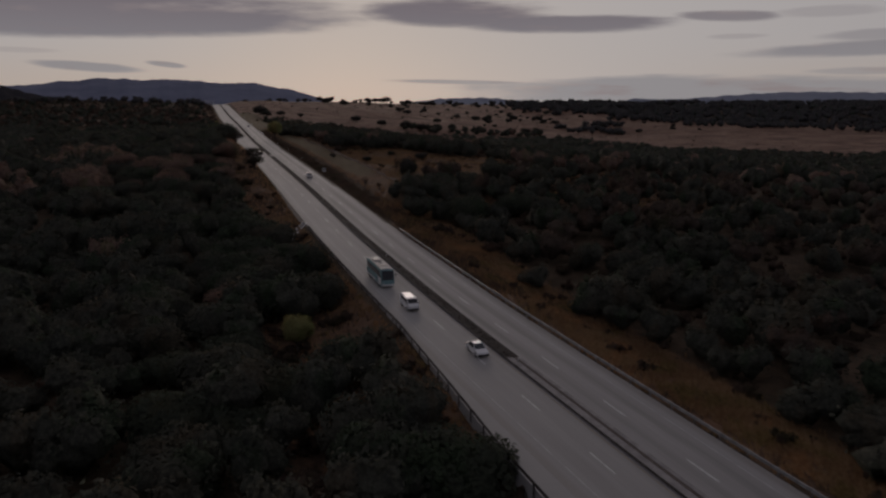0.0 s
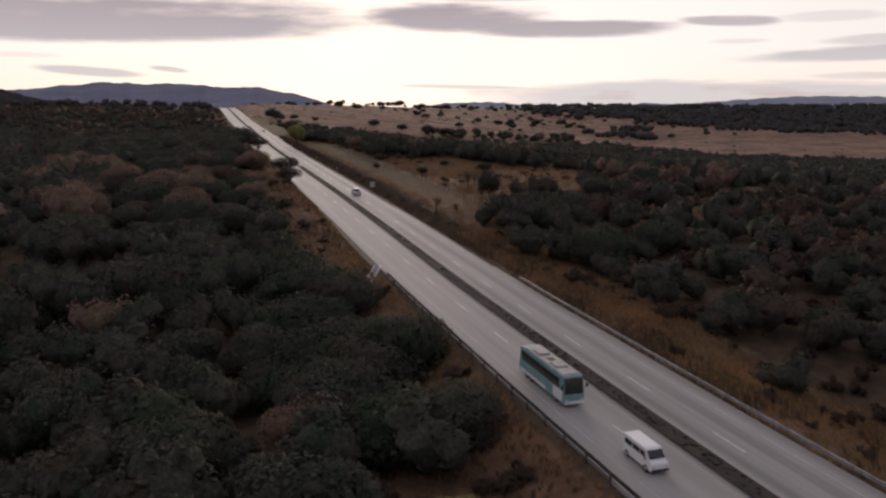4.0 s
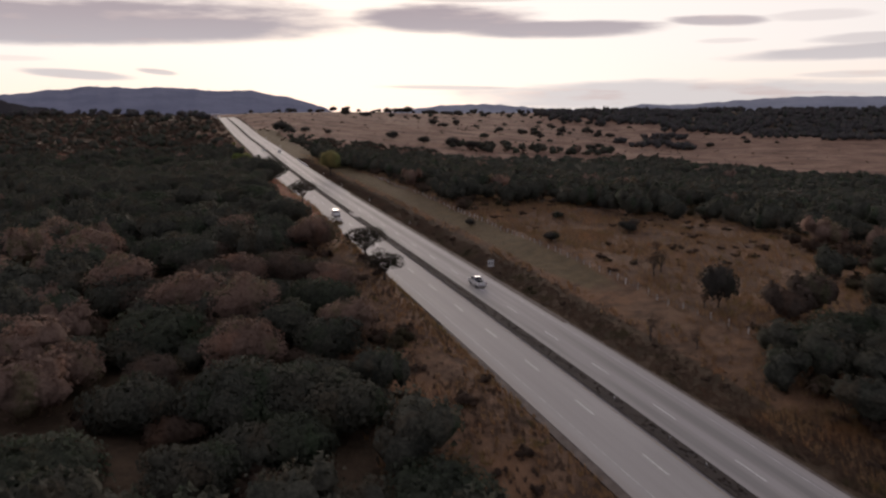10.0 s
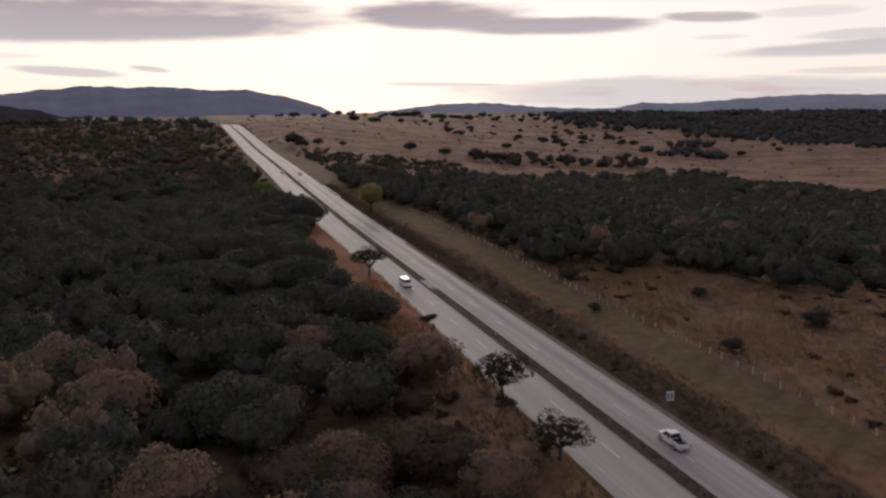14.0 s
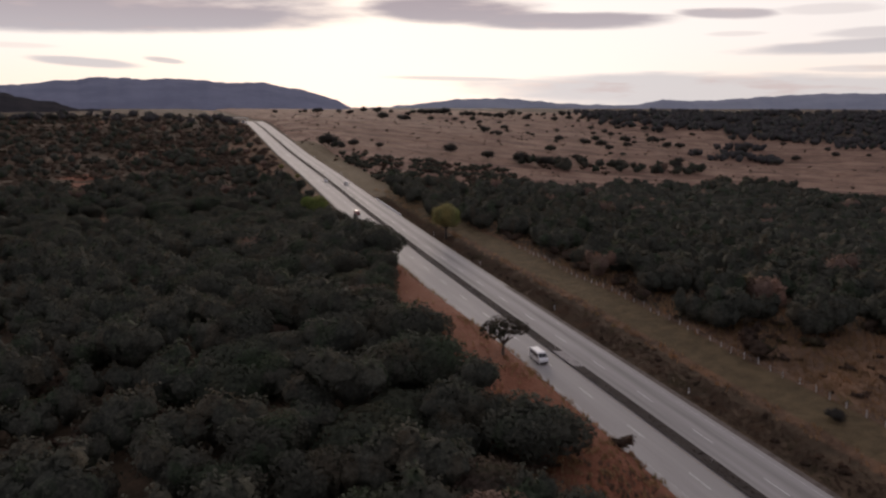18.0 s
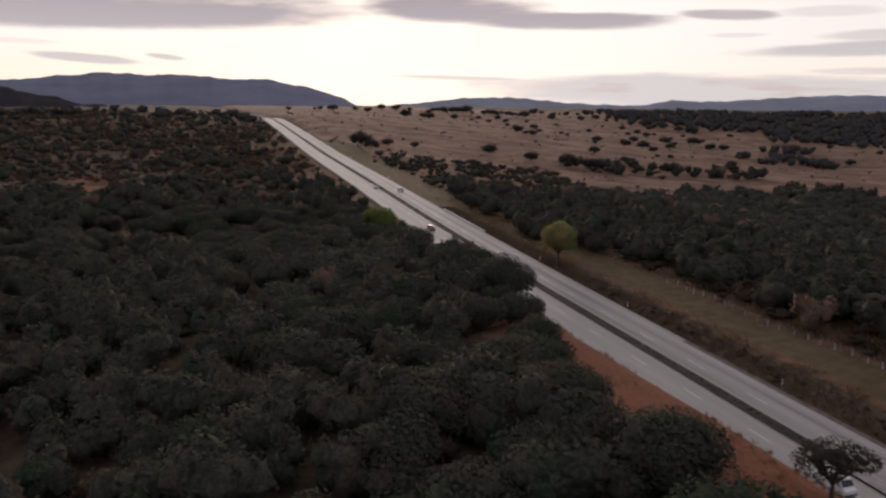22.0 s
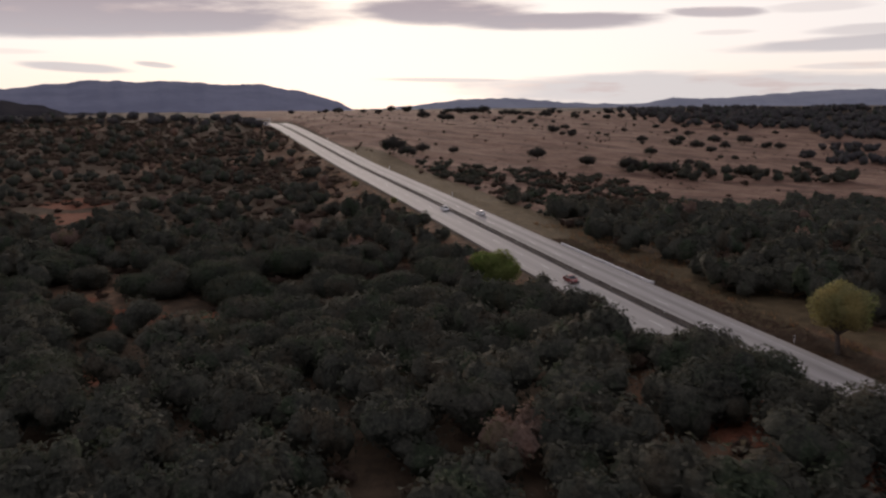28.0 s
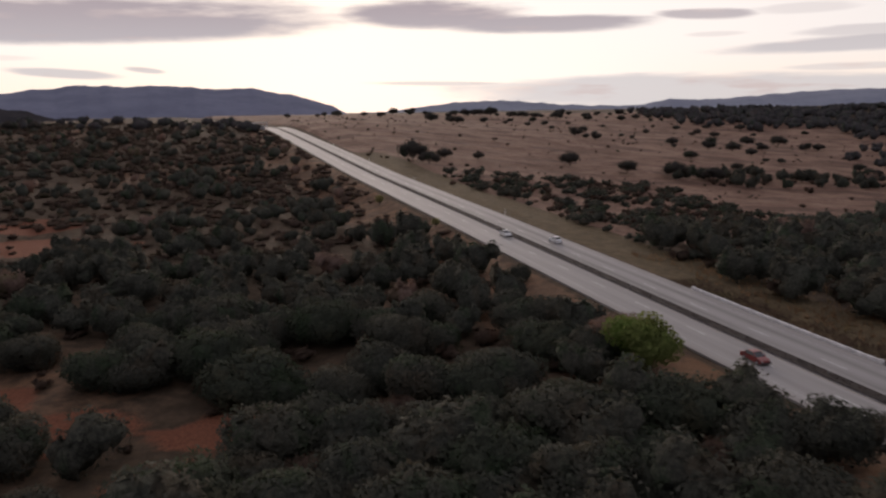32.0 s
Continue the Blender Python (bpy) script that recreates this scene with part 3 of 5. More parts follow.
bm.free()
dash_me.materials.append(LINE)
for d, par, off in ((-4.1, road_l, 5.5), (4.05, road_r, 4.0)):
    for k in range(62):
        y = -20 + off + 15.0 * k * COS
        o = part("lane_dash", dash_me, LINE, par)
        x, yy = at_road(y, d)
        o.matrix_basis = Matrix.Translation((x, yy, float(cz(y)) + 0.002)) @ Matrix.Rotation(heading(y), 4, "Z") @ Matrix.Rotation(math.atan2(float(cz(y + 3) - cz(y - 3)), 6 / COS), 4, "X")

median = tagged(strip("median_strip", -0.95, 0.95, 0.26, SOIL, 0.5), "dark soil median strip between low concrete kerbs", "median", kind="structure")
for y0, y1 in ((-110, 368), (377, 1105)):
    strip("kerb", -0.99, -0.80, 0.14, CONCRETE, 0.4, y0, y1, parent=median)
    strip("kerb", 0.84, 0.99, 0.20, CONCRETE, 0.5, max(y0, 99.5), y1, parent=median)
strip("kerb", 0.48, 0.97, 0.34, CONCRETE, 0.6, -110, 99.5, parent=median)
strip("median_slab", -0.76, 0.1, 0.275, CONCRETE, 0.4, -110, 99.5, parent=median)
strip("median_slab", 0.1, 0.47, 0.30, GUTTER, 0.4, -110, 99.5, parent=median)
strip("crossing_slab", -0.9, 0.9, 0.28, CONCRETE, 0.4, 368.5, 376.5, parent=median)
strip("verge_dirt", 9.3, 9.77, 0.009, GUTTER, 0.3, 196, 262, parent=road_r)
strip("verge_dirt", 8.8, 9.78, 0.013, GUTTER, 0.3, 262, 425, parent=road_r, label="dark dirt washed over the edge of the paving")
tagged(strip("gutter", -10.9, -9.75, -0.06, GUTTER, 0.3, 197, 262), "stained concrete gutter along the road edge", "gutter", kind="structure")


# ---------- hills ----------
def hill(name, mat, dist, depth, profile, label, rough=10.0, base=20.0):
    """A far ridge seen across the land: profile holds (azimuth in degrees, height)."""
    az = np.linspace(profile[0][0], profile[-1][0], 340)
    h = np.interp(az, [a for a, _ in profile], [b for _, b in profile])
    h = np.convolve(np.pad(h, 2, mode="edge"), np.hanning(5) / np.hanning(5).sum(), mode="valid")
    t = np.linspace(0, 1, 26)
    A, T = np.meshgrid(az, t, indexing="ij")
    crest = np.sin(np.clip(T / 0.8, 0, 1) * np.pi * 0.5) * (T <= 0.8) + (T > 0.8) * np.cos((T - 0.8) * 3.2)
    R = dist - depth + T * depth * 1.25
    gully = np.sin(A * 2.1) * np.cos(A * 0.9 + 3 * T) * 0.5 + 0.5 * np.sin(A * 5.3 + 2.2 * T) * (1 - T)
    Z = base + (h[:, None] - base) * crest + rough * gully * np.sin(np.pi * np.clip(T, 0, 1)) * 0.6
    tops = np.array([noise.noise(Vector((a * 9.0, 3.1, 0.0))) + 2.2 * noise.noise(Vector((a * 1.6, 7.7, 0.0))) for a in az])
    Z = Z + tops[:, None] * 3.0 * np.clip(T * 1.4, 0, 1)
    V = np.stack([np.sin(np.radians(A)) * R, np.cos(np.radians(A)) * R, Z], 2).reshape(-1, 3)
    n0, n1 = A.shape
    i, j = np.meshgrid(np.arange(n0 - 1), np.arange(n1 - 1), indexing="ij")
    k = (i * n1 + j).ravel()
    return tagged(new(name, mesh_np(name, V, np.stack([k, k + n1, k + n1 + 1, k + 1], 1), mat, smooth=True)), label, "hill", kind="structure")


hill("backdrop_hill", HILL_HAZED, 4300, 1300, [(-50, 110), (-40, 125), (-33, 140), (-28.3, 158), (-26.3, 175), (-23.8, 194), (-21.9, 203), (-20.3, 196), (-18, 197), (-15.6, 183), (-13.5, 185), (-11.8, 169), (-10, 144), (-8.5, 108), (-7.1, 60), (-5, 40)],
     "dark wooded hill far across the plain, its blue-grey painted for haze")
hill("backdrop_range", HILL_FAR_HAZED, 4650, 700, [(-12, 40), (-7, 62), (-4.7, 73), (-2.5, 92), (-1, 106), (1.3, 117), (3.9, 116), (5.7, 100), (7.6, 88), (10.1, 82), (11.6, 84), (13, 108), (15.8, 107), (18.5, 118), (21, 138), (24.1, 145), (27, 138), (32, 125), (44, 90), (56, 60)],
     "hills along the horizon, painted pale blue-grey for haze", 5.0)
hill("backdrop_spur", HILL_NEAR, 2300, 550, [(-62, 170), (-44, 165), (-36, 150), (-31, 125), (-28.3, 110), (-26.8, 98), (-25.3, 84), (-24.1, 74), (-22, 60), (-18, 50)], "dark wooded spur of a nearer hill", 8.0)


# ---------- trees: the kinds ----------
RNG = np.random.default_rng(7)


def unit(v):
    return v / (np.linalg.norm(v, axis=1)[:, None] + 1e-9)


def kites(P, N, size, rng, flat=0.5):
    """Leaf sprays: a pointed blade at each point. Their normals lean with the crown's own roundness. Returns vertices, triangles, normals."""
    n = len(P)
    G = unit(N + rng.normal(0, 1, (n, 3)) * flat)
    G = np.where((G * N).sum(1)[:, None] < 0, -G, G)
    a = unit(np.cross(G, rng.normal(0, 1, (n, 3))))
    b = np.cross(G, a)
    s = size * rng.uniform(0.55, 1.4, (n, 1))
    V = np.stack([P - a * s, P - b * s * 0.75 + a * s * 0.2, P + a * s * 0.8 + b * s * 0.5], 1).reshape(-1, 3)
    return V, np.arange(3 * n).reshape(n, 3), np.repeat(unit(N + 0.36 * G), 3, axis=0)


def joined(pieces):
    V, F = join([(p[0], p[1]) for p in pieces])
    return V, F, np.vstack([p[2] for p in pieces])


def dome(rx, ry, rz, c, rng, seg=6, rings=3, rough=0.15):
    """A lumpy closed lobe."""
    t = np.linspace(0, 2 * np.pi, seg, endpoint=False)
    p = np.pi * np.array([-0.3, 0.2, 0.5] if rings == 2 else [-0.32, 0.04, 0.3, 0.5] if seg < 6 else [-0.4, 0.0, 0.28, 0.5])
    V = []
    for q in p:
        k = 1 + rng.uniform(-rough, rough, seg)
        V.append(np.stack([np.cos(t) * np.cos(q) * rx * k, np.sin(t) * np.cos(q) * ry * k, np.full(seg, np.sin(q) * rz) * k], 1))
    V = np.vstack(V) + np.array(c)
    F = []
    for r in range(rings):
        i = np.arange(seg)
        j = (i + 1) % seg
        F += [np.stack([r * seg + i, r * seg + j, (r + 1) * seg + j], 1), np.stack([r * seg + i, (r + 1) * seg + j, (r + 1) * seg + i], 1)]
    return V, np.vstack(F), unit((V - np.array(c)) / np.array((rx, ry, rz)) ** 2)


def rounded(P, width, height, base):
    """The outward direction of a crown taken as one dome."""
    return unit((P - np.array([0, 0, base + 0.22 * (height - base)])) / np.array([width, width, 1.3 * (height - base)]) ** 2)


def crown(rng, width, height, base, lobes, leaves, size, flat_top=False, core=0.80, up=0.15):
    """Rounded lobes of foliage with leaf sprays standing off them. Returns vertices and quads, and the lobes' centres."""
    C, S = [], []
    for k in range(lobes):
        a = 2 * np.pi * (k + rng.uniform(-0.3, 0.3)) / max(lobes - 1, 1)
        r = width * 0.5 * (0.0 if k == 0 else rng.uniform(0.40, 0.66))
        top = 1 - (r / (width * 0.5)) ** 2 * (0.42 if flat_top else 0.6)
        s = width * (0.31 if k == 0 else rng.uniform(0.17, 0.27))
        sz = s * (0.6 if flat_top else rng.uniform(0.7, 0.92))
        C.append((r * math.cos(a), r * math.sin(a), base + (height - base) * top * (rng.uniform(0.66, 1.0) if flat_top else rng.uniform(0.74, 1.0)) - sz))
        S.append((s * rng.uniform(0.9, 1.15), s * rng.uniform(0.9, 1.15), sz))
        if not flat_top and k % 2 == 0:
            C.append((C[-1][0] * 1.08, C[-1][1] * 1.08, base + sz * 0.7 + rng.uniform(0, 0.2) * (height - base)))
            S.append((s * 0.95, s * 0.95, sz * 0.85))
    C, S = np.array(C), np.array(S)
    pieces = []
    if core:
        for c, s in zip(C, S):
            V, F, N = dome(*(s * core), c, rng)
            pieces.append((V, F, unit(0.3 * N + 0.8 * rounded(V, width, height, base))))
    m = leaves * 3
    which = rng.choice(len(C), m, p=S[:, 0] ** 2 / (S[:, 0] ** 2).sum())
    d = rng.normal(0, 1, (m, 3))
    d[:, 2] += up
    d /= np.linalg.norm(d, axis=1)[:, None]
    P = C[which] + d * S[which] * (1.0 - 0.34 * rng.uniform(0, 1, (m, 1)) ** 1.6 + 0.1 * rng.uniform(0, 1, (m, 1)))
    inside = np.zeros(m, bool)
    for c, s in zip(C, S):
        inside |= (((P - c) / (s * 0.7)) ** 2).sum(1) < 1
    ok = np.where(~inside & (P[:, 2] > base * 0.6))[0][:leaves]
    pieces.append(kites(P[ok], unit(0.35 * unit(d[ok] / S[which[ok]]) + 0.75 * rounded(P[ok], width, height, base)), size, rng))
    V, F, N = joined(pieces)
    return V, F, N, C


def trunk_mesh(name, rng, base, C, r, lean=0.3, mat=None, twigs=0, twig_len=0.8):
    """A tapered, bent trunk with a limb to each lobe."""
    fork = np.array([rng.uniform(-lean, lean), rng.uniform(-lean, lean), base * 0.75])
    mid = fork * 0.5 + np.array([rng.uniform(-0.15, 0.15), rng.uniform(-0.15, 0.15), 0])
    pieces = [rod((0, 0, -0.6), mid, r * 1.25, r, 7), rod(mid, fork, r, r * 0.8, 7)]
    for c in C:
        knee = fork * 0.5 + c * 0.5 + rng.normal(0, 0.2, 3)
        pieces += [rod(fork, knee, r * 0.55, r * 0.35, 5), rod(knee, c, r * 0.35, r * 0.14, 4)]
        for _ in range(twigs):
            e = c + rng.normal(0, twig_len, 3) * (1, 1, 0.6)
            pieces.append(rod(c * 0.6 + knee * 0.4, e, r * 0.14, r * 0.04, 3))
    V, F = join(pieces)
    return mesh_np(name, V, F, mat or BARK, smooth=True)


def make_tree(name, label, category, group, mat, width, height, base, lobes, leaves, size, seed, flat_top=False, r=0.2, core=0.8, bark=None, twigs=0):
    rng = np.random.default_rng(seed)
    V, F, N, C = crown(rng, width, height, base, lobes, leaves, size, flat_top, core)
    t = empty(name, Matrix(), label, category, group)
    part("trunk", trunk_mesh("trunk", rng, base, C, r, mat=bark, twigs=twigs), BARK, t)
    part("crown", mesh_np("crown", V, F, mat, smooth=True, normals=N), mat, t)
    return t


class Kind:
    """A tree kind with several built forms; the first plantings use the built ones, the rest are copies."""

    def __init__(self, forms):
        self.forms, self.used = forms, [False] * len(forms)
        self.count = 0

    def plant(self, x, y, scale=1.0, turn=None, form=None, sink=0.15, label="", wide=1.0):
        k = self.count % len(self.forms) if form is None else form
        self.count += 1
        turn = RNG.uniform(0, 360) if turn is None else turn
        m = Matrix.LocRotScale((x, y, land1(x, y) - sink), Euler((0, 0, radians(turn))), (scale * wide, scale * wide, scale))
        if self.used[k]:
            ob = copy_thing(self.forms[k], m @ Matrix.Diagonal((*(1 / v for v in self.forms[k].scale), 1)))
        else:
            ob = self.forms[k]
            self.used[k] = True
            ob.matrix_basis = m
        if label:
            tagged(ob, label)
        return ob

    def clear(self):
        for f, u in zip(self.forms, self.used):
            if not u:
                for o in (*f.children_recursive, f):
                    bpy.data.objects.remove(o)


WOOD = "trees of the roadside wood"
oaks = Kind([make_tree("oak_tree", "round dark green oak tree in the dense wood", "tree", WOOD, GREENOAK if k in (2, 5) else OAK, 9.6 + 0.8 * (k % 3), 6.6 + 0.5 * (k % 4), 0.4, 10 + k % 3, 3500, 0.25, 20 + k, core=0.6) for k in range(7)])
dries = Kind([make_tree("dry_tree", "pale brown half-bare tree with a rounded twiggy crown" if k % 2 == 0 else "dull brown half-bare tree in the wood", "tree", WOOD, DRY if k % 2 == 0 else MIDBROWN, 8.6 + 0.6 * k, 6.8 + 0.5 * (k % 3), 0.7, 8 + k, 3200, 0.21, 50 + k, core=0.62, bark=PALEBARK, twigs=3) for k in range(4)])
browns = Kind([make_tree("brown_bush", "low brown dry bush among the trees", "bush", WOOD, BROWN, 5.6 + 0.5 * k, 3.2 + 0.3 * k, 0.1, 5, 1000, 0.18, 70 + k, r=0.1, core=0.8) for k in range(3)])
acacias = Kind([make_tree("acacia_tree", "flat-topped dark acacia tree on the red roadside bank", "tree", "roadside acacias", ACACIA, 8.4, 7.2, 2.6, 12, 2600, 0.17, 80 + k, flat_top=True, r=0.24, core=0.3, twigs=5) for k in range(3)])
limes = Kind([make_tree("lime_green_tree", "yellow-green leafy tree beside the road", "tree", "", LIME, 7.2, 9.6, 3.3, 12, 4800, 0.17, 90, core=0.66, r=0.3)])
fresh = Kind([make_tree("fresh_green_tree", "bright green tree at the edge of the wood", "tree", "", FRESH, 7.0, 6.0, 0.6, 8, 4200, 0.18, 95, core=0.66)])
bares = Kind([make_tree("bare_tree", "nearly leafless grey tree on the dry field", "tree", "bare trees by the fence", BROWN, 3.6, 5.4, 1.9, 5, 260, 0.16, 100 + k, core=0.0, r=0.17, twigs=9) for k in range(2)])
field = Kind([make_tree("field_tree", "dark round tree standing alone on the dry grassland", "tree", "scattered trees on the grassland", FIELD_OAK, 10.0 + k, 8.0 + 0.7 * k, 1.5, 8, 760, 0.36, 110 + k, core=0.66) for k in range(4)])


# ---------- trees: single ones with a place of their own ----------
for y, d, s, form in ((293.5, -14.2, 1.0, 0), (275, -15.2, 0.85, 1), (358.5, -16.3, 0.95, 2)):
    acacias.plant(*at_road(y, d), s, form=form, turn=40 * form)
limes.plant(*at_road(484, 13.2), 1.26, wide=1.0)
limes.plant(-21.5, 114, 0.68, label="small yellow-green bush in the dark wood")
fresh.plant(*at_road(529, -19.6), 1.5)
limes.plant(*at_road(690, -15), 0.42, label="pale green bush at the foot of the road")
limes.plant(*at_road(640, -12.8), 0.34, label="pale green bush at the foot of the road")
for y, d, s in ((281, 33, 1.0), (284, 36, 0.85), (262, 30, 0.62), (251, 16, 0.8), (300, 44, 0.6), (246, 19, 0.55)):
    bares.plant(*at_road(y, d), s)
for y, d, s in ((239, 30.5, 0.95), (236, 36, 0.85), (244, 37, 0.8), (261, 58, 0.95), (256, 64, 0.9), (268, 66, 0.8), (299, 90, 1.0), (228, 40, 0.9), (234, 44, 0.9), (204, 31, 1.15), (248, 46, 0.7), (285, 78, 0.8), (213, 46, 1.0)):
    oaks.plant(*at_road(y, d), s, label="dark round tree at the edge of the dry field")
field.plant(*at_road(261, 31.4), 1.05, wide=0.6, label="dark round tree on the fenced dry field")
for y, d, s in ((315, 30, 0.33), (342, 22, 0.25), (330, 55, 0.4), (352, 48, 0.3), (372, 70, 0.42)):
    field.plant(*at_road(y, d), s, label="small dark bush on the dry field", wide=1.1)
for k, (x, y, s) in enumerate(((-120, 286, 1.35), (-105, 262, 1.15), (-92, 253, 1.35), (-83, 250, 1.15), (-80, 298, 1.2), (-133, 300, 1.2), (-113, 240, 1.0), (-68, 246, 0.9), (-98, 305, 1.0))):
    dries.plant(x, y, s, form=2 * (k % 2), label="large reddish brown half-bare tree rising over the wood", wide=1.05)
# edge of the wood by the red bank
for y, d, s in ((449, -18.5, 0.95), (431, -20.5, 0.85), (441, -16.0, 1.2), (458, -16.5, 1.05), (468, -15.5, 1.0), (477, -18.5, 0.8), (487, -19.5, 0.8), (499, -17.4, 1.0), (420, -20.4, 0.95), (406, -24, 0.85), (396, -27, 0.8), (378, -31, 0.85), (362, -30.5, 1.05), (346, -31, 0.8), (580, -15, 0.55)):
    oaks.plant(*at_road(y, d), s, label="dark green oak at the edge of the wood by the road")
# grassland trees
for x, y, s in ((-184, 815, 1.25), (-176, 806, 0.8), (-95, 884, 1.15), (-66, 868, 1.0), (-40, 866, 1.15), (-22, 856, 1.0), (-98, 1402, 1.7), (-118, 1405, 1.2), (-130, 1398, 1.1), (-60, 1400, 1.1), (-146, 1210, 1.2), (-152, 1225, 1.0), (-172, 1190, 1.2), (-20, 1390, 1.2), (20, 1404, 1.1),
                (60, 1398, 1.0), (55, 1030, 1.0), (42, 1046, 0.9), (18, 1060, 0.9), (-150, 850, 0.6), (-168, 838, 0.7), (-226, 1330, 0.8), (10, 905, 0.7), (110, 950, 0.8), (96, 1105, 1.0), (130, 1120, 1.1), (150, 1090, 0.9)):
    field.plant(x, y, s, wide=1.1)
k = 0
while k < 85:
    y = RNG.uniform(860, 1560)
    d = RNG.uniform(60, 620)
    x = float(cx(y)) + d / COS
    if RNG.uniform() < (0.10 if d < 220 else 0.85) and not (y < 1000 and d > 330):
        field.plant(x, y, RNG.uniform(0.4, 0.95), wide=RNG.uniform(0.9, 1.25))
        k += 1
# trees along the skyline
for x, y, s in ((-475, 1010, 1.0), (-460, 1016, 0.8), (-420, 1030, 0.9), (-398, 1040, 0.6), (-520, 1000, 0.7), (-370, 1050, 0.55), (-335, 1062, 0.6), (-346, 1070, 0.5), (-560, 1015, 0.8), (-600, 1020, 0.6), (-640, 1010, 0.9), (-500, 1030, 0.5), (-440, 1045, 0.5), (-585, 1035, 0.6)):
    field.plant(x, y, s, label="dark tree on the skyline of the hill")
for k in range(52):
    d = 60 + 20 * k + RNG.uniform(-9, 9)
    y = float(np.interp(d, [100, 300, 450, 800], [1418, 1425, 1575, 1595])) + RNG.uniform(-25, 10)
    field.plant(float(cx(y)) + d / COS, y, RNG.uniform(0.5, 1.25), label="dark tree along the far ridge")


# ---------- woods ----------
def jitter_grid(y0, y1, x0, x1, gap, rng):
    yv, xv = np.meshgrid(np.arange(y0, y1, gap), np.arange(x0, x1, gap), indexing="ij")
    P = np.stack([xv.ravel() + (np.arange(yv.shape[0])[:, None] % 2 * gap * 0.5 + xv * 0).ravel(), yv.ravel()], 1)
    return P + rng.uniform(-0.42, 0.42, P.shape) * gap


def density(x, y):
    """How closely the wood stands, 0 to 1."""
    d = (x - cx(y)) * COS
    edge = np.interp(y, [50, 180, 205, 250, 300, 340, 400, 430, 470, 560, 620, 800, 1000], [14.5, 14.5, 25, 24, 22.5, 26, 29, 24, 16, 19, 18, 18, 18])
    edge = edge + 1.5 + 2.2 * wobble(x, y, 9, 0.9)
    left = (d < -edge) * np.interp(y, [50, 560, 680, 800, 930, 1000, 1100], [1, 1, 0.9, 0.8, 0.55, 0.15, 0.1])
    for x0, y0, r in ((-204, 519, 10), (-207, 505, 8), (-222, 520, 11), (-287, 643, 26), (-300, 676, 24), (-238, 530, 11), (-262, 640, 14), (-214, 488, 9), (-250, 585, 9)):
        left = left * (np.hypot(x - x0, y - y0) > r * 0.8)
    left = left * (np.hypot(x + 147, y - 526) > 10) * (np.hypot(x + 21, y - 112) > 6.5)
    left = left * np.where(spot(x, y, -222, 512, 62) > 0.3, 0.85, 1.0)
    left = left * np.where(y > 590, np.clip(0.75 + 0.9 * wobble(x, y, 24, 0.35), 0.1, 1.2), 1.0)
    rim = np.interp(y, [50, 120, 190, 210, 235, 262, 300], [24, 26, 21, 18, 21, 38, 82]) + 2.5 * wobble(x, y, 9, 2.9)
    near = ((d > rim) & (y < 330)) * np.interp(d, [20, 60, 140], [1.0, 0.97, 0.9]) * np.interp(y, [205, 225], [1, 0.75])
    y_in = np.interp(d, [15, 20, 85, 200, 400], [530, 505, 418, 398, 400]) + 5 * wobble(x, y, 12, 1.2)
    y_out = np.interp(d, [15, 50, 150, 280, 400], [600, 640, 720, 775, 640]) + 14 * wobble(x, y, 25, 0.2)
    valley = ((d > 22 + 4 * wobble(x, y, 15, 0.5)) & (y > y_in) & (y < y_out)) * 1.0
    for x0, y0, rx, ry in ((15, 858, 55, 24), (62, 872, 42, 22), (185, 1030, 48, 26), (215, 1100, 30, 16), (120, 800, 30, 14)):
        valley = np.maximum(valley, (((x - x0) / rx) ** 2 + ((y - y0) / ry) ** 2 < 1 + 0.5 * wobble(x, y, 12, 0.7)) * 0.45)
    side = ((d > 90 + 0.1 * (y - 300)) & (y >= 300) & (y <= 440)) * 0.7
    thicket = ((d > 29 + 2 * wobble(x, y, 8, 0.4)) & (y > 362) & (y <= y_in) & (d < 140)) * np.interp(y, [360, 380, 410], [0.3, 0.8, 1.0])
    slope = ((d > 520 + 60 * wobble(x, y, 70, 0.1) + 70 * wobble(x, y, 22, 0.9)) & (y > np.interp(d, [480, 580, 700, 900], [1340, 1200, 1090, 1000]) + 60 * wobble(x, y, 28, 0.5))) * np.clip(0.62 + 0.5 * wobble(x, y, 45, 1.4), 0.15, 0.85)
    return np.maximum.reduce([left, near, valley, side, slope, thicket])


rng = np.random.default_rng(3)
P = jitter_grid(48, 1130, -720, 480, 7.2, rng)
far = jitter_grid(1000, 1640, 120, 1250, 12.0, rng)
far = far[(far[:, 0] > 480) | (far[:, 1] > 1130)]
P = P[(P[:, 0] > -32 - 0.6 * P[:, 1]) & (P[:, 0] < 40 + 0.6 * P[:, 1])]
P = np.vstack([P, far[far[:, 0] < 45 + 0.62 * far[:, 1]]])
P = P[rng.uniform(0, 1, len(P)) < density(P[:, 0], P[:, 1])]
D = (P[:, 0] - cx(P[:, 1])) * COS
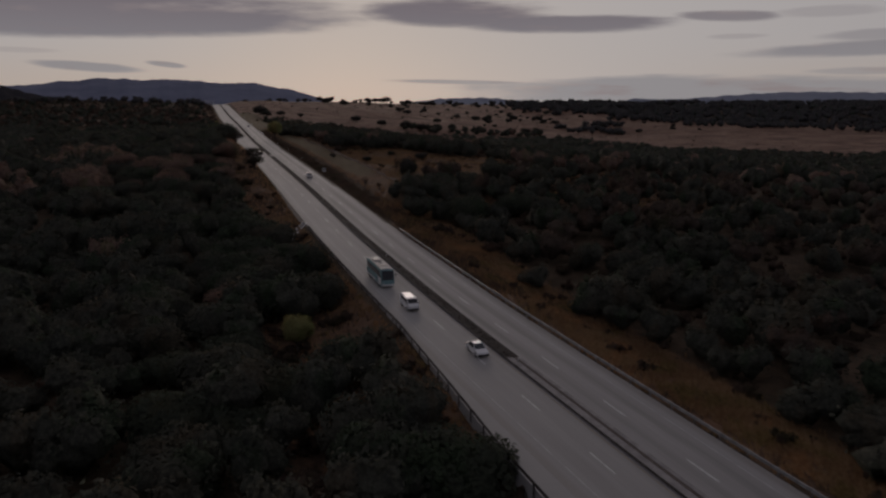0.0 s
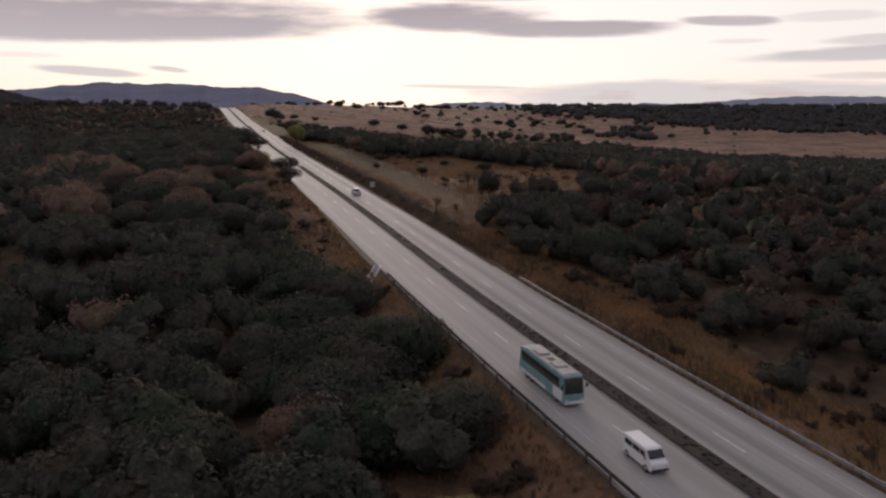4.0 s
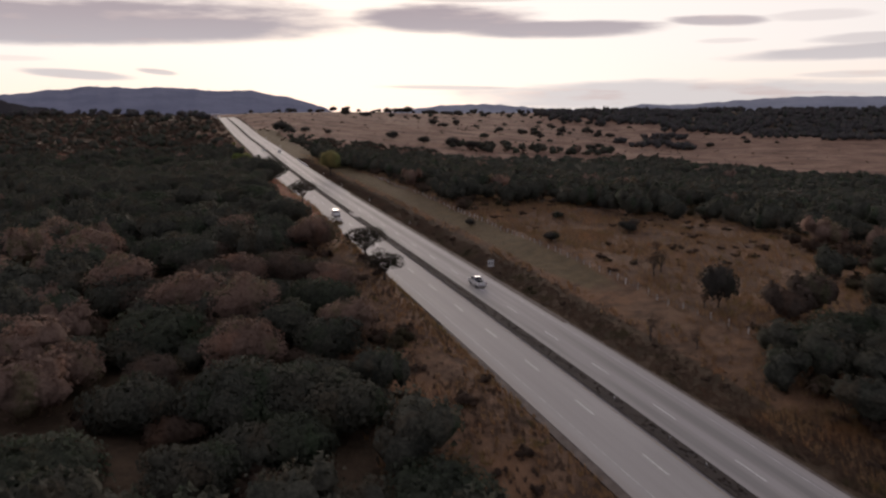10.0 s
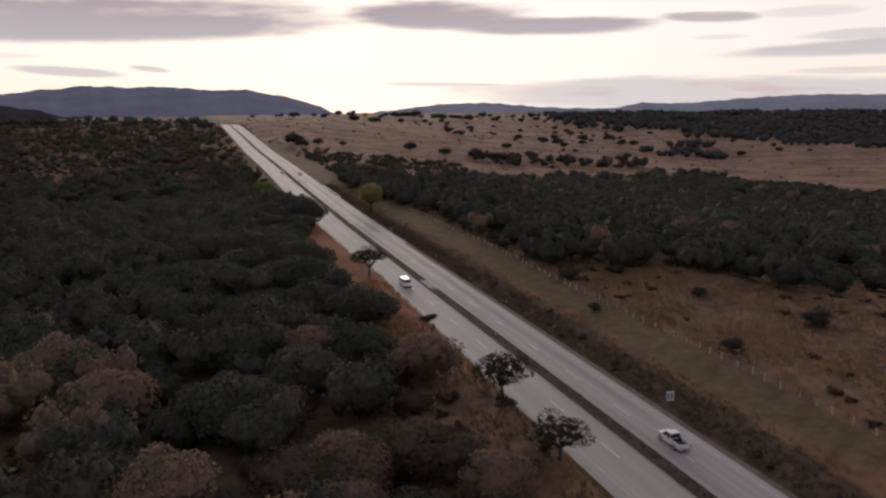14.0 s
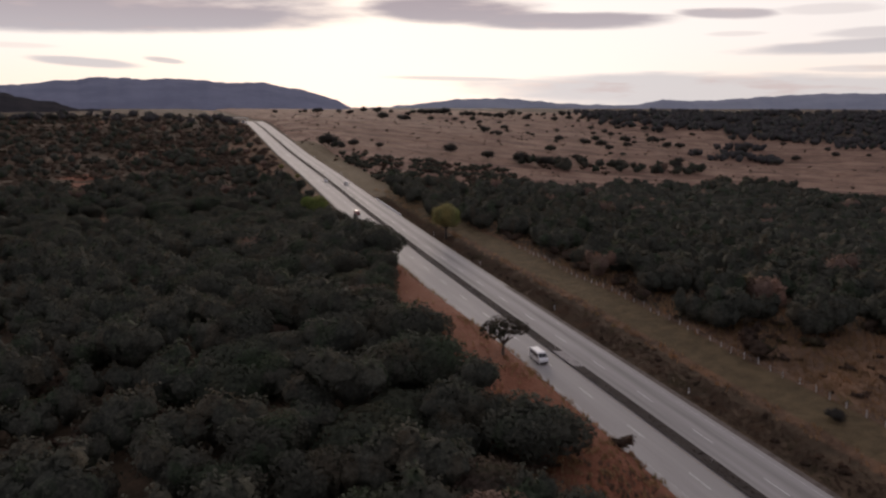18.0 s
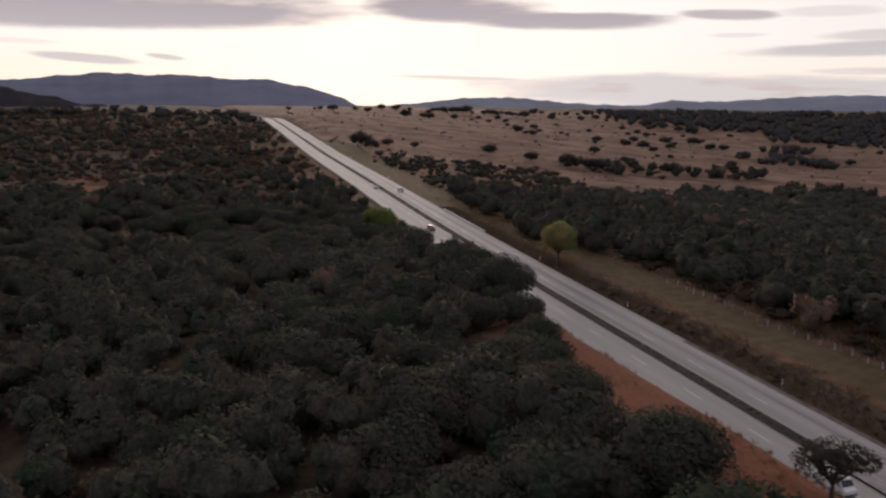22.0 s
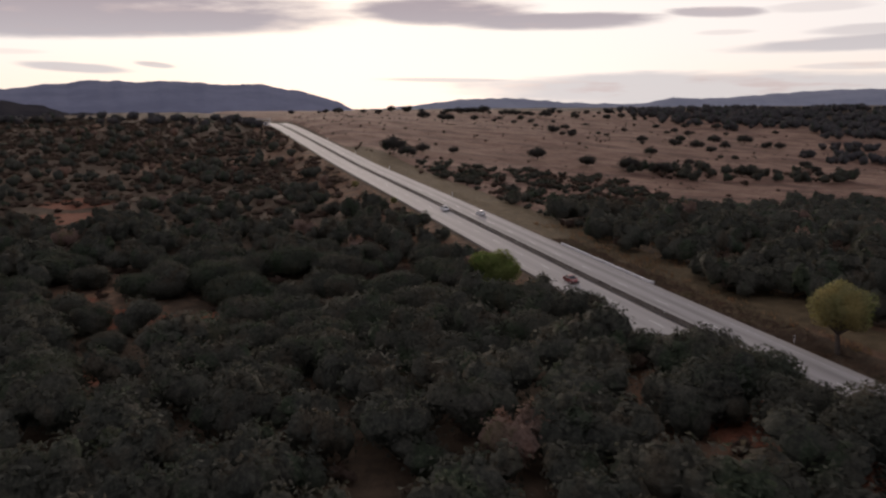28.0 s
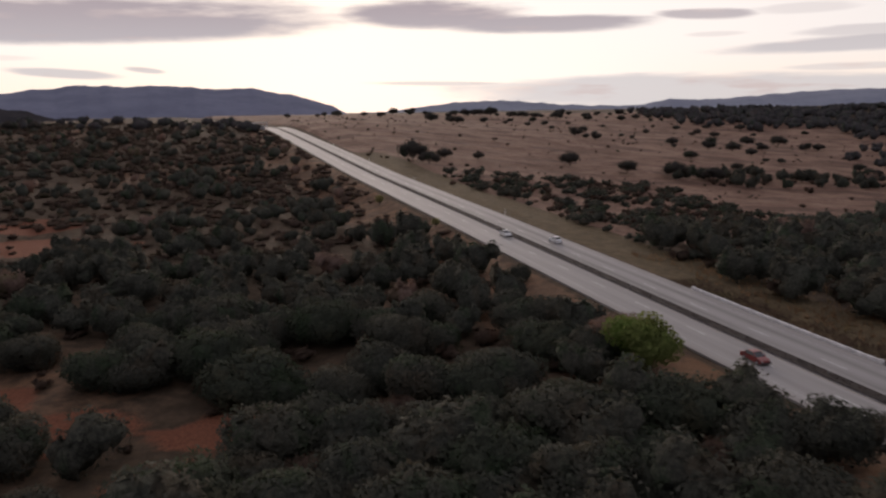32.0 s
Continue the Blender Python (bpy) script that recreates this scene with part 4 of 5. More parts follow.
# patches of pale dry trees and brown brush in the wood
dryness = wobble(P[:, 0], P[:, 1], 16, 4.2) * 0.5 + rng.uniform(-0.6, 0.6, len(P))
dry_at = np.interp(P[:, 1], [60, 205, 218, 276, 298, 480, 620, 800, 1000], [1.0, 0.75, 0.02, 0.06, 0.75, 0.92, 0.75, 0.5, 0.4])
dry_at = np.where(D > 0, np.interp(P[:, 1], [60, 130, 190, 330, 331], [0.8, 0.4, 0.15, 0.1, 0.75]), dry_at)
kind = np.where(dryness > dry_at, 1, 0)
brush = rng.uniform(0, 1, len(P)) < np.where(D < 0, np.interp(P[:, 1], [60, 200, 225, 285, 310, 560, 640, 800, 1000], [0.10, 0.15, 0.26, 0.26, 0.12, 0.18, 0.5, 0.6, 0.6]), np.where((P[:, 1] > 540) & (D < 120), 0.65, np.interp(P[:, 1], [180, 210, 330, 340], [0.25, 0.5, 0.5, 0.2])))
kind = np.where(brush | ((D > 0) & (P[:, 1] > 355) & (P[:, 1] < np.interp(D, [15, 20, 85, 140], [530, 505, 418, 405])) & (D < 140) & (rng.uniform(0, 1, len(P)) < 0.25)), 2, kind)
# the part of the wood that is passed nearest: single trees
nearest = (((D < 0) & (D > -62) & (P[:, 1] > 195) & (P[:, 1] < 425)) | ((P[:, 0] > -262) & (P[:, 0] < -140) & (P[:, 1] > 470) & (P[:, 1] < 560)) | ((D < 0) & (D > -46) & (P[:, 1] > 70) & (P[:, 1] <= 195)))
order = np.where(nearest)[0]
order = order[np.argsort(rng.uniform(0, 1, len(order)))]
single = {0: [], 1: [], 2: []}
for i in order:
    if len(single[kind[i]]) < (200, 110, 45)[kind[i]]:
        single[kind[i]].append(i)
rest = np.ones(len(P), bool)
for kd, what in ((0, oaks), (1, dries), (2, browns)):
    for i in single[kd]:
        rest[i] = False
        what.plant(P[i, 0], P[i, 1], float(rng.uniform(0.74, 1.15)), wide=float(rng.uniform(0.98, 1.2)))
for kd in (oaks, dries, browns, acacias, limes, fresh, bares, field):
    kd.clear()


def simple_forms(count, width, height, base, leaves, size, core, seed, lobes=5, fine=False, flat=0.6):
    forms = []
    for k in range(count):
        r = np.random.default_rng(seed + k)
        seg, rings = (6, 3) if fine else (5, 3)
        hang = 0.0 if height < 5 else 0.05
        pieces = [dome(width * 0.39 * core, width * 0.39 * core, (height - base) * 0.5 * core, (0, 0, base + (height - base) * (0.40 + hang)), r, seg, rings, 0.16)]
        for q in range(lobes):
            a = 2 * np.pi * (q + r.uniform(-0.35, 0.35)) / lobes
            rr = width * r.uniform(0.20, 0.32)
            sz = r.uniform(0.19, 0.26)
            pieces.append(dome(width * sz * core, width * sz * core, (height - base) * r.uniform(0.28, 0.36) * core, (rr * math.cos(a), rr * math.sin(a), base + (height - base) * (hang + r.uniform(0.26, 0.68))), r, 6 if fine else 4, 3, 0.12))
        V, F, N = joined(pieces)
        # sprays over the lobes, standing off them
        q = F[r.integers(0, len(F), leaves)]
        wt = r.dirichlet((1, 1, 1), leaves)[:, :, None]
        c, out = (V[q] * wt).sum(1), unit((N[q] * wt).sum(1))
        Q = c + out * (r.uniform(0.0, 1.0, (leaves, 1)) ** (1.3 if fine else 1.2) * width * (0.11 if fine else 0.085))
        forms.append(joined([(V, F, unit(0.25 * N + 0.8 * rounded(V, width, height, base))), kites(Q, unit(0.3 * out + 0.8 * rounded(Q, width, height, base)), size, r, 0.7 if fine else flat)]))
    return forms


def wood(name, idx, forms, mat, label, lo, hi):
    """Many trees of one kind as one object, each in the fineness that its distance from the flight line asks for."""
    Vs, Fs, Ns, k = [], [], [], 0
    gz = land(P[idx, 0], P[idx, 1])
    line = np.linspace(0, 417, 80)
    dx, dy = P[idx, 0][:, None] + 0.43 * line, P[idx, 1][:, None] - line
    reach = np.where((np.abs(dx) < 0.6 * dy) & (dy > 55), np.hypot(dx, dy), 9999).min(1) if len(idx) else []
    for n, i in enumerate(idx):
        V, F, N = forms[0 if reach[n] < 118 else 1 if reach[n] < 260 or 780 < P[i, 1] < 1000 and P[i, 0] > -120 else 2][int(rng.integers(0, 4))]
        a, s, wd = rng.uniform(0, 2 * np.pi), rng.uniform(lo, hi), rng.uniform(0.95, 1.3)
        if P[i, 1] > 1200:
            s *= 1.35
        ca, sa = math.cos(a) * s * wd, math.sin(a) * s * wd
        Vs.append(np.stack([V[:, 0] * ca - V[:, 1] * sa + P[i, 0], V[:, 0] * sa + V[:, 1] * ca + P[i, 1], V[:, 2] * s + gz[n] - 0.2], 1))
        Ns.append(np.stack([N[:, 0] * math.cos(a) - N[:, 1] * math.sin(a), N[:, 0] * math.sin(a) + N[:, 1] * math.cos(a), N[:, 2]], 1))
        Fs.append(F + k)
        k += len(V)
    if Vs:
        tagged(new(name, mesh_np(name, np.vstack(Vs), np.vstack(Fs), mat, smooth=True, normals=np.vstack(Ns))), label, "woodland", kind="stuff")


# woodland passed at middle distance is built finer than that far off
FORMS = {0: (simple_forms(4, 9.4, 7.4, 0.0, 640, 0.31, 0.7, 200, 6, True), simple_forms(4, 9.4, 7.4, 0.0, 300, 0.42, 0.68, 205, 5), simple_forms(4, 9.4, 7.4, 0.0, 34, 0.55, 0.84, 210, 3)),
         1: (simple_forms(4, 9.2, 7.4, 0.2, 640, 0.28, 0.7, 220, 6, True), simple_forms(4, 9.2, 7.4, 0.2, 300, 0.4, 0.68, 225, 5), simple_forms(4, 9.2, 7.4, 0.2, 34, 0.55, 0.84, 230, 3)),
         2: (simple_forms(4, 6.0, 3.2, 0.0, 230, 0.29, 0.5, 240, 3), simple_forms(4, 6.0, 3.2, 0.0, 120, 0.36, 0.55, 245, 2), simple_forms(4, 6.0, 3.2, 0.0, 26, 0.45, 0.88, 250, 1))}
NAMES = {0: ("oak_wood", OAK, "dense dark green oak wood"), 1: ("dry_wood", DRY, "pale brown leafless trees within the wood"), 2: ("brush", BROWN, "brown dry brush between the trees")}
for kd in (0, 1, 2):
    nm, mat, label = NAMES[kd]
    for sel, where, lo, hi in (((D < 0) & (P[:, 1] < 470), " beside the road", 0.68, 1.15), ((D < 0) & (P[:, 1] >= 470) & (P[:, 1] < 640), " on the lower slope", 0.72, 1.15), ((D < 0) & (P[:, 1] >= 640), " scattered on the brown hillside", 0.32, 0.85),
                                          ((D >= 0) & (P[:, 1] < 300), " below the embankment", 0.6, 1.1), ((D >= 0) & (P[:, 1] >= 300), " along the valley", 0.8, 1.25)):
        wood(nm, np.where(rest & (kind == kd) & sel & (P[:, 1] < 1000))[0], FORMS[kd], MIDBROWN if kd == 1 and "embankment" in where else mat, label + where, lo, hi)
# far trees get the leaf colour with haze painted in
wood("distant_wood", np.where(rest & (P[:, 1] >= 1000))[0], FORMS[0], FAR_OAK_HAZED, "dark wood on the far slope, leaf colour greyed and lightened for haze", 0.6, 1.2)


# ---------- low growth ----------
def scatter(name, xs, ys_, forms, mat, label, lo, hi, flat=1.0, category="scrub"):
    Vs, Fs, Ns, k = [], [], [], 0
    gz = land(xs, ys_)
    for n in range(len(xs)):
        V, F, N = forms[n % len(forms)]
        a, s = rng.uniform(0, 2 * np.pi), rng.uniform(lo, hi)
        ca, sa = math.cos(a) * s, math.sin(a) * s
        Vs.append(np.stack([V[:, 0] * ca - V[:, 1] * sa + xs[n], V[:, 0] * sa + V[:, 1] * ca + ys_[n], V[:, 2] * s * flat + gz[n] - 0.1], 1))
        Ns.append(np.stack([N[:, 0] * math.cos(a) - N[:, 1] * math.sin(a), N[:, 0] * math.sin(a) + N[:, 1] * math.cos(a), N[:, 2]], 1))
        Fs.append(F + k)
        k += len(V)
    tagged(new(name, mesh_np(name, np.vstack(Vs), np.vstack(Fs), mat, smooth=True, normals=np.vstack(Ns))), label, category, kind="stuff")


small_forms = simple_forms(6, 5.0, 2.4, 0.0, 34, 0.42, 0.72, 260, 1)
# shrubs on the grassland
n = 1500
gy = rng.uniform(650, 1480, n)
gd = rng.uniform(16, 620, n)
ok = gy > 640 + 0.8 * np.clip(gd - 50, 0, 230)
gx = cx(gy) + gd / COS
ok &= wobble(gx, gy, 30, 1.1) + rng.uniform(-0.7, 0.7, n) > -0.1
half = rng.uniform(0, 1, n) < 0.55
scatter("grassland_scrub", gx[ok & half], gy[ok & half], small_forms, BROWN, "low brown scrub dotted over the pale grassland", 0.3, 0.95, 0.8)
scatter("grassland_scrub", gx[ok & ~half], gy[ok & ~half], small_forms, OAK, "low dark scrub dotted over the pale grassland", 0.25, 0.7, 0.8)
# scrub on the brown hillside
n = 1500
gy = rng.uniform(600, 1250, n)
gd = -rng.uniform(13, 450, n)
gx = cx(gy) + gd / COS
ok = gx > -40 - 0.62 * gy
scatter("hillside_scrub", gx[ok], gy[ok], small_forms, BROWN, "low brown scrub over the hillside", 0.5, 1.9, 0.5)
ok2 = ok & (rng.uniform(0, 1, n) < 0.3) & (wobble(gx, gy, 26, 0.9) > -0.1)
scatter("hillside_scrub", gx[ok2] + rng.uniform(-9, 9, n)[ok2], gy[ok2] + rng.uniform(-9, 9, n)[ok2], small_forms, OAK, "low dark scrub over the hillside", 0.5, 1.7, 0.65)
n = 5200
gy = 570 + rng.uniform(0, 1, n) ** 0.8 * 480
gd = -rng.uniform(13, 430, n)
gx = cx(gy) + gd / COS
ok = (gx > -40 - 0.62 * gy) & (wobble(gx, gy, 34, 1.3) + rng.uniform(-0.7, 0.7, n) > -0.45) & (np.hypot(gx + 285, gy - 645) > 22)
low_forms = simple_forms(5, 6.5, 1.5, 0.0, 22, 0.5, 0.6, 270, 1)
scatter("hillside_brush", gx[ok], gy[ok], low_forms, BROWN, "low brown brush covering the hillside", 0.6, 1.5, 0.9)
n = 650
gd = -rng.uniform(16, 620, n)
gy = rng.uniform(985, 1420, n)
gx = cx(gy) + gd / COS
ok = wobble(gx, gy, 20, 0.3) + rng.uniform(-0.5, 0.5, n) > 0.1
scatter("skyline_scrub", gx[ok], gy[ok], FORMS[2][2], OAK, "dark scrub along the skyline of the hill", 0.3, 1.1, 0.8)
n = 420
gx = rng.uniform(-330, -120, n)
gy = rng.uniform(455, 640, n)
ok = ((gx - cx(gy)) * COS < -17) & (wobble(gx, gy, 15, 0.7) + rng.uniform(-0.5, 0.5, n) > -0.2)
scatter("undergrowth", gx[ok], gy[ok], FORMS[2][0], BROWN, "brown dry undergrowth between the oaks", 0.3, 0.8, 0.8)
# thin brown brush between the verge and the valley wood
n = 560
gd = rng.uniform(26, 150, n)
gy = 600 + 0.55 * gd + rng.uniform(-30, 150, n)
gx = cx(gy) + gd / COS
half = rng.uniform(0, 1, n) < 0.7
scatter("valley_brush", gx[half], gy[half], FORMS[2][1], OAK, "dark brush on the valley side", 0.6, 1.7, 0.75)
scatter("valley_brush", gx[~half], gy[~half], FORMS[2][1], BROWN, "brown leafless brush on the valley side", 0.6, 1.5, 0.75)
# sparse dark brush along the foot of the bank, uphill side
n = 80
gy = rng.uniform(228, 470, n)
gd = rng.uniform(11.2, 15.5, n)
gx = cx(gy) + gd / COS
scatter("roadside_brush", gx, gy, FORMS[2][0], BROWN, "dark brown brush along the foot of the road bank", 0.14, 0.34, 0.8)
n = 420
gy = rng.uniform(225, 450, n)
gd = rng.uniform(27, 100, n)
gx = cx(gy) + gd / COS
ok = wobble(gx, gy, 18, 0.6) + rng.uniform(-0.8, 0.8, n) > 0.1
scatter("field_scrub", gx[ok], gy[ok], FORMS[2][0], BROWN, "reddish brown scrub on the dry field", 0.2, 0.75, 0.55)
# verge bushes, downhill side and below the embankment
n = 420
gy = rng.uniform(45, 345, n)
gd = -29 + rng.uniform(0, 1, n) ** 1.8 * 17
gx = cx(gy) + gd / COS
ok = rng.uniform(0, 1, n) < np.where(gy < 195, 0.85, np.where(gd < -20, 0.7, 0.12))
scatter("verge_brush", gx[ok], gy[ok], FORMS[2][0], BROWN, "brown dry brush on the road verge", 0.3, 0.95, 0.75)
n = 70
gy = rng.uniform(45, 225, n)
gd = rng.uniform(15, 30, n)
gx = cx(gy) + gd / COS
scatter("embankment_brush", gx, gy, FORMS[2][0], BROWN, "brown brush on the embankment slope", 0.25, 0.7, 0.9)

def tufts(name, xs, ys_, height, mat, label, blades=5):
    """Grass tufts: a fan of blades each."""
    n = len(xs) * blades
    gz = np.repeat(land(xs, ys_), blades)
    bx, by = np.repeat(xs, blades) + rng.normal(0, 0.12, n), np.repeat(ys_, blades) + rng.normal(0, 0.12, n)
    h = height * rng.uniform(0.5, 1.25, n)
    a, lean = rng.normal(0.6 * np.pi, 0.5, n), rng.uniform(0.25, 0.9, n) * h
    w2 = rng.uniform(0.05, 0.12, n)
    px, py = -np.sin(a) * w2, np.cos(a) * w2
    V = np.stack([np.stack([bx - px, by - py, gz - 0.05], 1), np.stack([bx + px, by + py, gz - 0.05], 1), np.stack([bx + np.cos(a) * lean, by + np.sin(a) * lean, gz + h], 1)], 1).reshape(-1, 3)
    F = np.arange(3 * n).reshape(n, 3)
    up = np.cross(V[1::3] - V[0::3], V[2::3] - V[0::3])[:, 2] < 0
    F[up] = F[up][:, ::-1]
    N = unit(np.repeat(np.stack([0.25 * np.cos(a), 0.25 * np.sin(a), np.ones(n)], 1), 3, axis=0))
    tagged(new(name, mesh_np(name, V, F, mat, smooth=True, normals=N)), label, "grass", kind="stuff")


n = 15000
gy = rng.uniform(40, 600, n)
gd = 10.6 + rng.uniform(0, 1, n) ** 1.4 * 46
gx = cx(gy) + gd / COS
ok = (wobble(gx, gy, 7, 0.2) + rng.uniform(-0.8, 0.8, n) > -0.2) & ~((gd > 18.5) & (gd < 26) & (gy > 260) & (gy < 540)) & ~((gy < 215) & (gd > 30)) & ~((gd < 15.8) & (gy > 190))
tufts("straw_grass", gx[ok], gy[ok], 0.75, STRAW, "tall straw-coloured dry grass on the road bank")
n = 11000
gy = rng.uniform(40, 480, n)
gd = -10.8 - rng.uniform(0, 1, n) ** 1.3 * 20
gx = cx(gy) + gd / COS
ok = (wobble(gx, gy, 6, 1.2) + rng.uniform(-0.8, 0.8, n) > np.interp(gy, [200, 330, 380], [-0.3, 0.15, 0.8]) - 0.7 * (gd > -12.6))
tufts("straw_grass", gx[ok], gy[ok], 0.6, STRAW, "dry straw grass on the downhill verge")
n = 14000
gy = rng.uniform(222, 440, n)
gd = rng.uniform(27, 115, n)
gx = cx(gy) + gd / COS
ok = wobble(gx, gy, 9, 2.2) + 0.6 * wobble(gx, gy, 25, 0.2) + rng.uniform(-0.6, 0.6, n) > -0.1
tufts("field_grass", gx[ok], gy[ok], 1.0, STRAW, "tall reddish straw grass on the dry field")

n = 7000
gy = rng.uniform(215, 575, n)
gd = 10.7 + rng.uniform(0, 1, n) ** 1.2 * 4.2 + rng.uniform(0, 1, n) ** 6 * 4
gx = cx(gy) + gd / COS
tufts("dark_weeds", gx, gy, 0.34, BROWN, "dense dark brown dead weeds along the road edge")
n = 7000
gy = rng.uniform(40, 226, n)
gd = 11 + rng.uniform(0, 1, n) * 16
gx = cx(gy) + gd / COS
ok = wobble(gx, gy, 8, 0.9) + rng.uniform(-0.7, 0.7, n) > np.where((gy > 135) & (gd < 18.5), -0.3, 0.9)
tufts("dark_weeds", gx[ok], gy[ok], 1.0, BROWN, "brown dead weeds on the embankment slope")
n = 7000
gy = rng.uniform(40, 345, n)
gd = -11.5 - rng.uniform(0, 1, n) * 17
gx = cx(gy) + gd / COS
ok = (wobble(gx, gy, 8, 2.9) + rng.uniform(-0.7, 0.7, n) > np.where(gy > 290, 0.7, 0.1))
tufts("dark_weeds", gx[ok], gy[ok], 0.6, BROWN, "brown dead weeds on the downhill verge")
n = 11000
gy = rng.uniform(40, 226, n)
gd = 12.5 + rng.uniform(0, 1, n) * 14
gx = cx(gy) + gd / COS
ok = wobble(gx, gy, 9, 1.9) + rng.uniform(-0.6, 0.6, n) + 0.12 * (gd - 17) > -0.3
tufts("straw_grass", gx[ok], gy[ok], 1.0, STRAW, "tall orange straw grass on the embankment")


# ---------- rails, fence, signs ----------
def ribbon(profile, y0, y1, step_y=4.0, thick=None):
    """A profile of (distance from the road's middle, height over the road) drawn along the road."""
    yv = np.linspace(y0, y1, max(2, int((y1 - y0) / step_y) + 1))
    n = len(yv)
    V = np.vstack([np.stack([cx(yv) + d / COS, yv, cz(yv) + z], 1) for d, z in profile])
    i = np.arange(n - 1)
    F = np.vstack([np.stack([k * n + i, (k + 1) * n + i, (k + 1) * n + i + 1, k * n + i + 1], 1) for k in range(len(profile) - 1)])
    return V, F


def box_mesh(name, mat, *dims, bevel=0.0):
    bm = box(*dims, bevel=bevel)
    me = bpy.data.meshes.new(name)
    bm.to_mesh(me)
    bm.free()
    me.materials.append(mat)
    return me


RAIL_POST = box_mesh("post", STEEL, -0.06, 0.06, -0.08, 0.08, -0.7, 0.74)
DARK_POST = box_mesh("post", RUSTY, -0.06, 0.06, -0.08, 0.08, -0.7, 0.74)
FENCE_POST = box_mesh("post", POST_PAINT, -0.065, 0.065, -0.065, 0.065, -0.3, 1.35, bevel=0.02)


def on_road(y, d, z=0.0):
    x, yy = at_road(y, d)
    return Matrix.Translation((x, yy, float(cz(y)) + z)) @ Matrix.Rotation(heading(y), 4, "Z")


def guard_rail(d, y0, y1, label, mat, post):
    s = 1 if d > 0 else -1
    t = empty("guard_rail", Matrix(), label, "guard rail")
    prof = [(d, 0.36), (d - s * 0.09, 0.42), (d - s * 0.09, 0.47), (d, 0.54), (d, 0.58), (d - s * 0.09, 0.65), (d - s * 0.09, 0.70), (d, 0.77), (d + s * 0.015, 0.77), (d + s * 0.015, 0.36)]
    part("beam", mesh_np("beam", *ribbon(prof, y0, y1), mat), mat, t)
    for k in range(int((y1 - y0) / 3.8) + 1):
        o = part("post", post, mat, t)
        o.matrix_basis = on_road(y0 + 0.1 + 3.8 * k, d + s * 0.13)


guard_rail(10.0, -30, 186, "weathered steel guard rail along the embankment edge", STEEL, RAIL_POST)
guard_rail(-10.0, 112, 189, "dark weathered steel guard rail beside the bushes", RUSTY, DARK_POST)

# the rail swings out round the wider shoulder
flare = empty("guard_rail", Matrix(), "dark weathered steel guard rail round the widened shoulder", "guard rail")
yv = np.arange(30, 115, 4.0)
out = -np.interp(yv, [40, 72, 90, 113], [13.3, 12.45, 11.25, 10.0])
prof = [(0.0, 0.36), (0.09, 0.42), (0.09, 0.47), (0.0, 0.54), (0.0, 0.58), (0.09, 0.65), (0.09, 0.70), (0.0, 0.77)]
V = np.vstack([np.stack([cx(yv) + (out + q) / COS, yv, cz(yv) + h], 1) for q, h in prof])
i = np.arange(len(yv) - 1)
part("beam", mesh_np("beam", V, np.vstack([np.stack([k * len(yv) + i, (k + 1) * len(yv) + i, (k + 1) * len(yv) + i + 1, k * len(yv) + i + 1], 1) for k in range(len(prof) - 1)]), RUSTY), RUSTY, flare)
for y, d in zip(yv, out):
    o = part("post", DARK_POST, RUSTY, flare)
    o.matrix_basis = on_road(float(y), float(d) - 0.13)

parapet = empty("parapet", Matrix(), "low whitewashed concrete parapet at the road edge", "parapet")
part("wall", mesh_np("wall", *ribbon([(9.85, -0.3), (9.85, 0.40), (9.9, 0.44), (10.15, 0.44), (10.2, 0.40), (10.2, -0.3)], 527, 567), WHITEWASH), WHITEWASH, parapet)
for y in (527, 567):
    o = part("end_block", box_mesh("end_block", WHITEWASH, -0.22, 0.22, -0.3, 0.3, -0.3, 0.52, bevel=0.03), WHITEWASH, parapet)
    o.matrix_basis = on_road(y, 10.03)

# drain chute beside the end of the rail
chute = empty("drain_chute", Matrix(), "pale concrete drain chute running down from the road", "drain")
pts = [(-9.8, 196.8), (-11.2, 193.4), (-12.6, 190.6), (-13.8, 188.0), (-14.8, 185.5)]
for nm, off, hgt in (("channel", 0.0, 0.05), ("side_wall", -0.6, 0.2), ("side_wall", 0.6, 0.2)):
    V, F = [], []
    wd = 0.6 if nm == "channel" else 0.1
    for d, y in pts:
        x = float(cx(y)) + d / COS
        z = (land1(x, y) if d < -11 else float(cz(y)) - 0.1) + hgt
        for q, dz in ((-wd, -0.5), (-wd, 0), (wd, 0), (wd, -0.5)):
            V.append((x + (off + q) * 0.94, y - (off + q) * 0.34, z + dz))
    for k in range(len(pts) - 1):
        for q in range(3):
            F.append((4 * k + q, 4 * k + q + 1, 4 * k + 4 + q + 1, 4 * k + 4 + q))
    part(nm, mesh_np(nm, V, F, CONCRETE if nm == "channel" else POST_PAINT), CONCRETE, chute)

# wire fence with white-topped posts on the bank
fence = empty("fence", Matrix(), "wire fence with whitewashed posts along the dry field", "fence")
fy = np.arange(246, 462, 3.1)
for k, y in enumerate(fy):
    d = 26.2 + 0.25 * math.sin(k * 1.7) + (2.0 if y < 262 else 0.0) * (262 - y) / 16
    x, yy = at_road(y, d)
    o = part("post", FENCE_POST, POST_PAINT, fence)
    o.matrix_basis = Matrix.Translation((x, yy, land1(x, yy))) @ Euler((radians(RNG.uniform(-5, 5)), radians(RNG.uniform(-5, 5)), RNG.uniform(0, 1.5))).to_matrix().to_4x4() @ Matrix.Diagonal((1, 1, RNG.uniform(0.6, 1.0), 1))
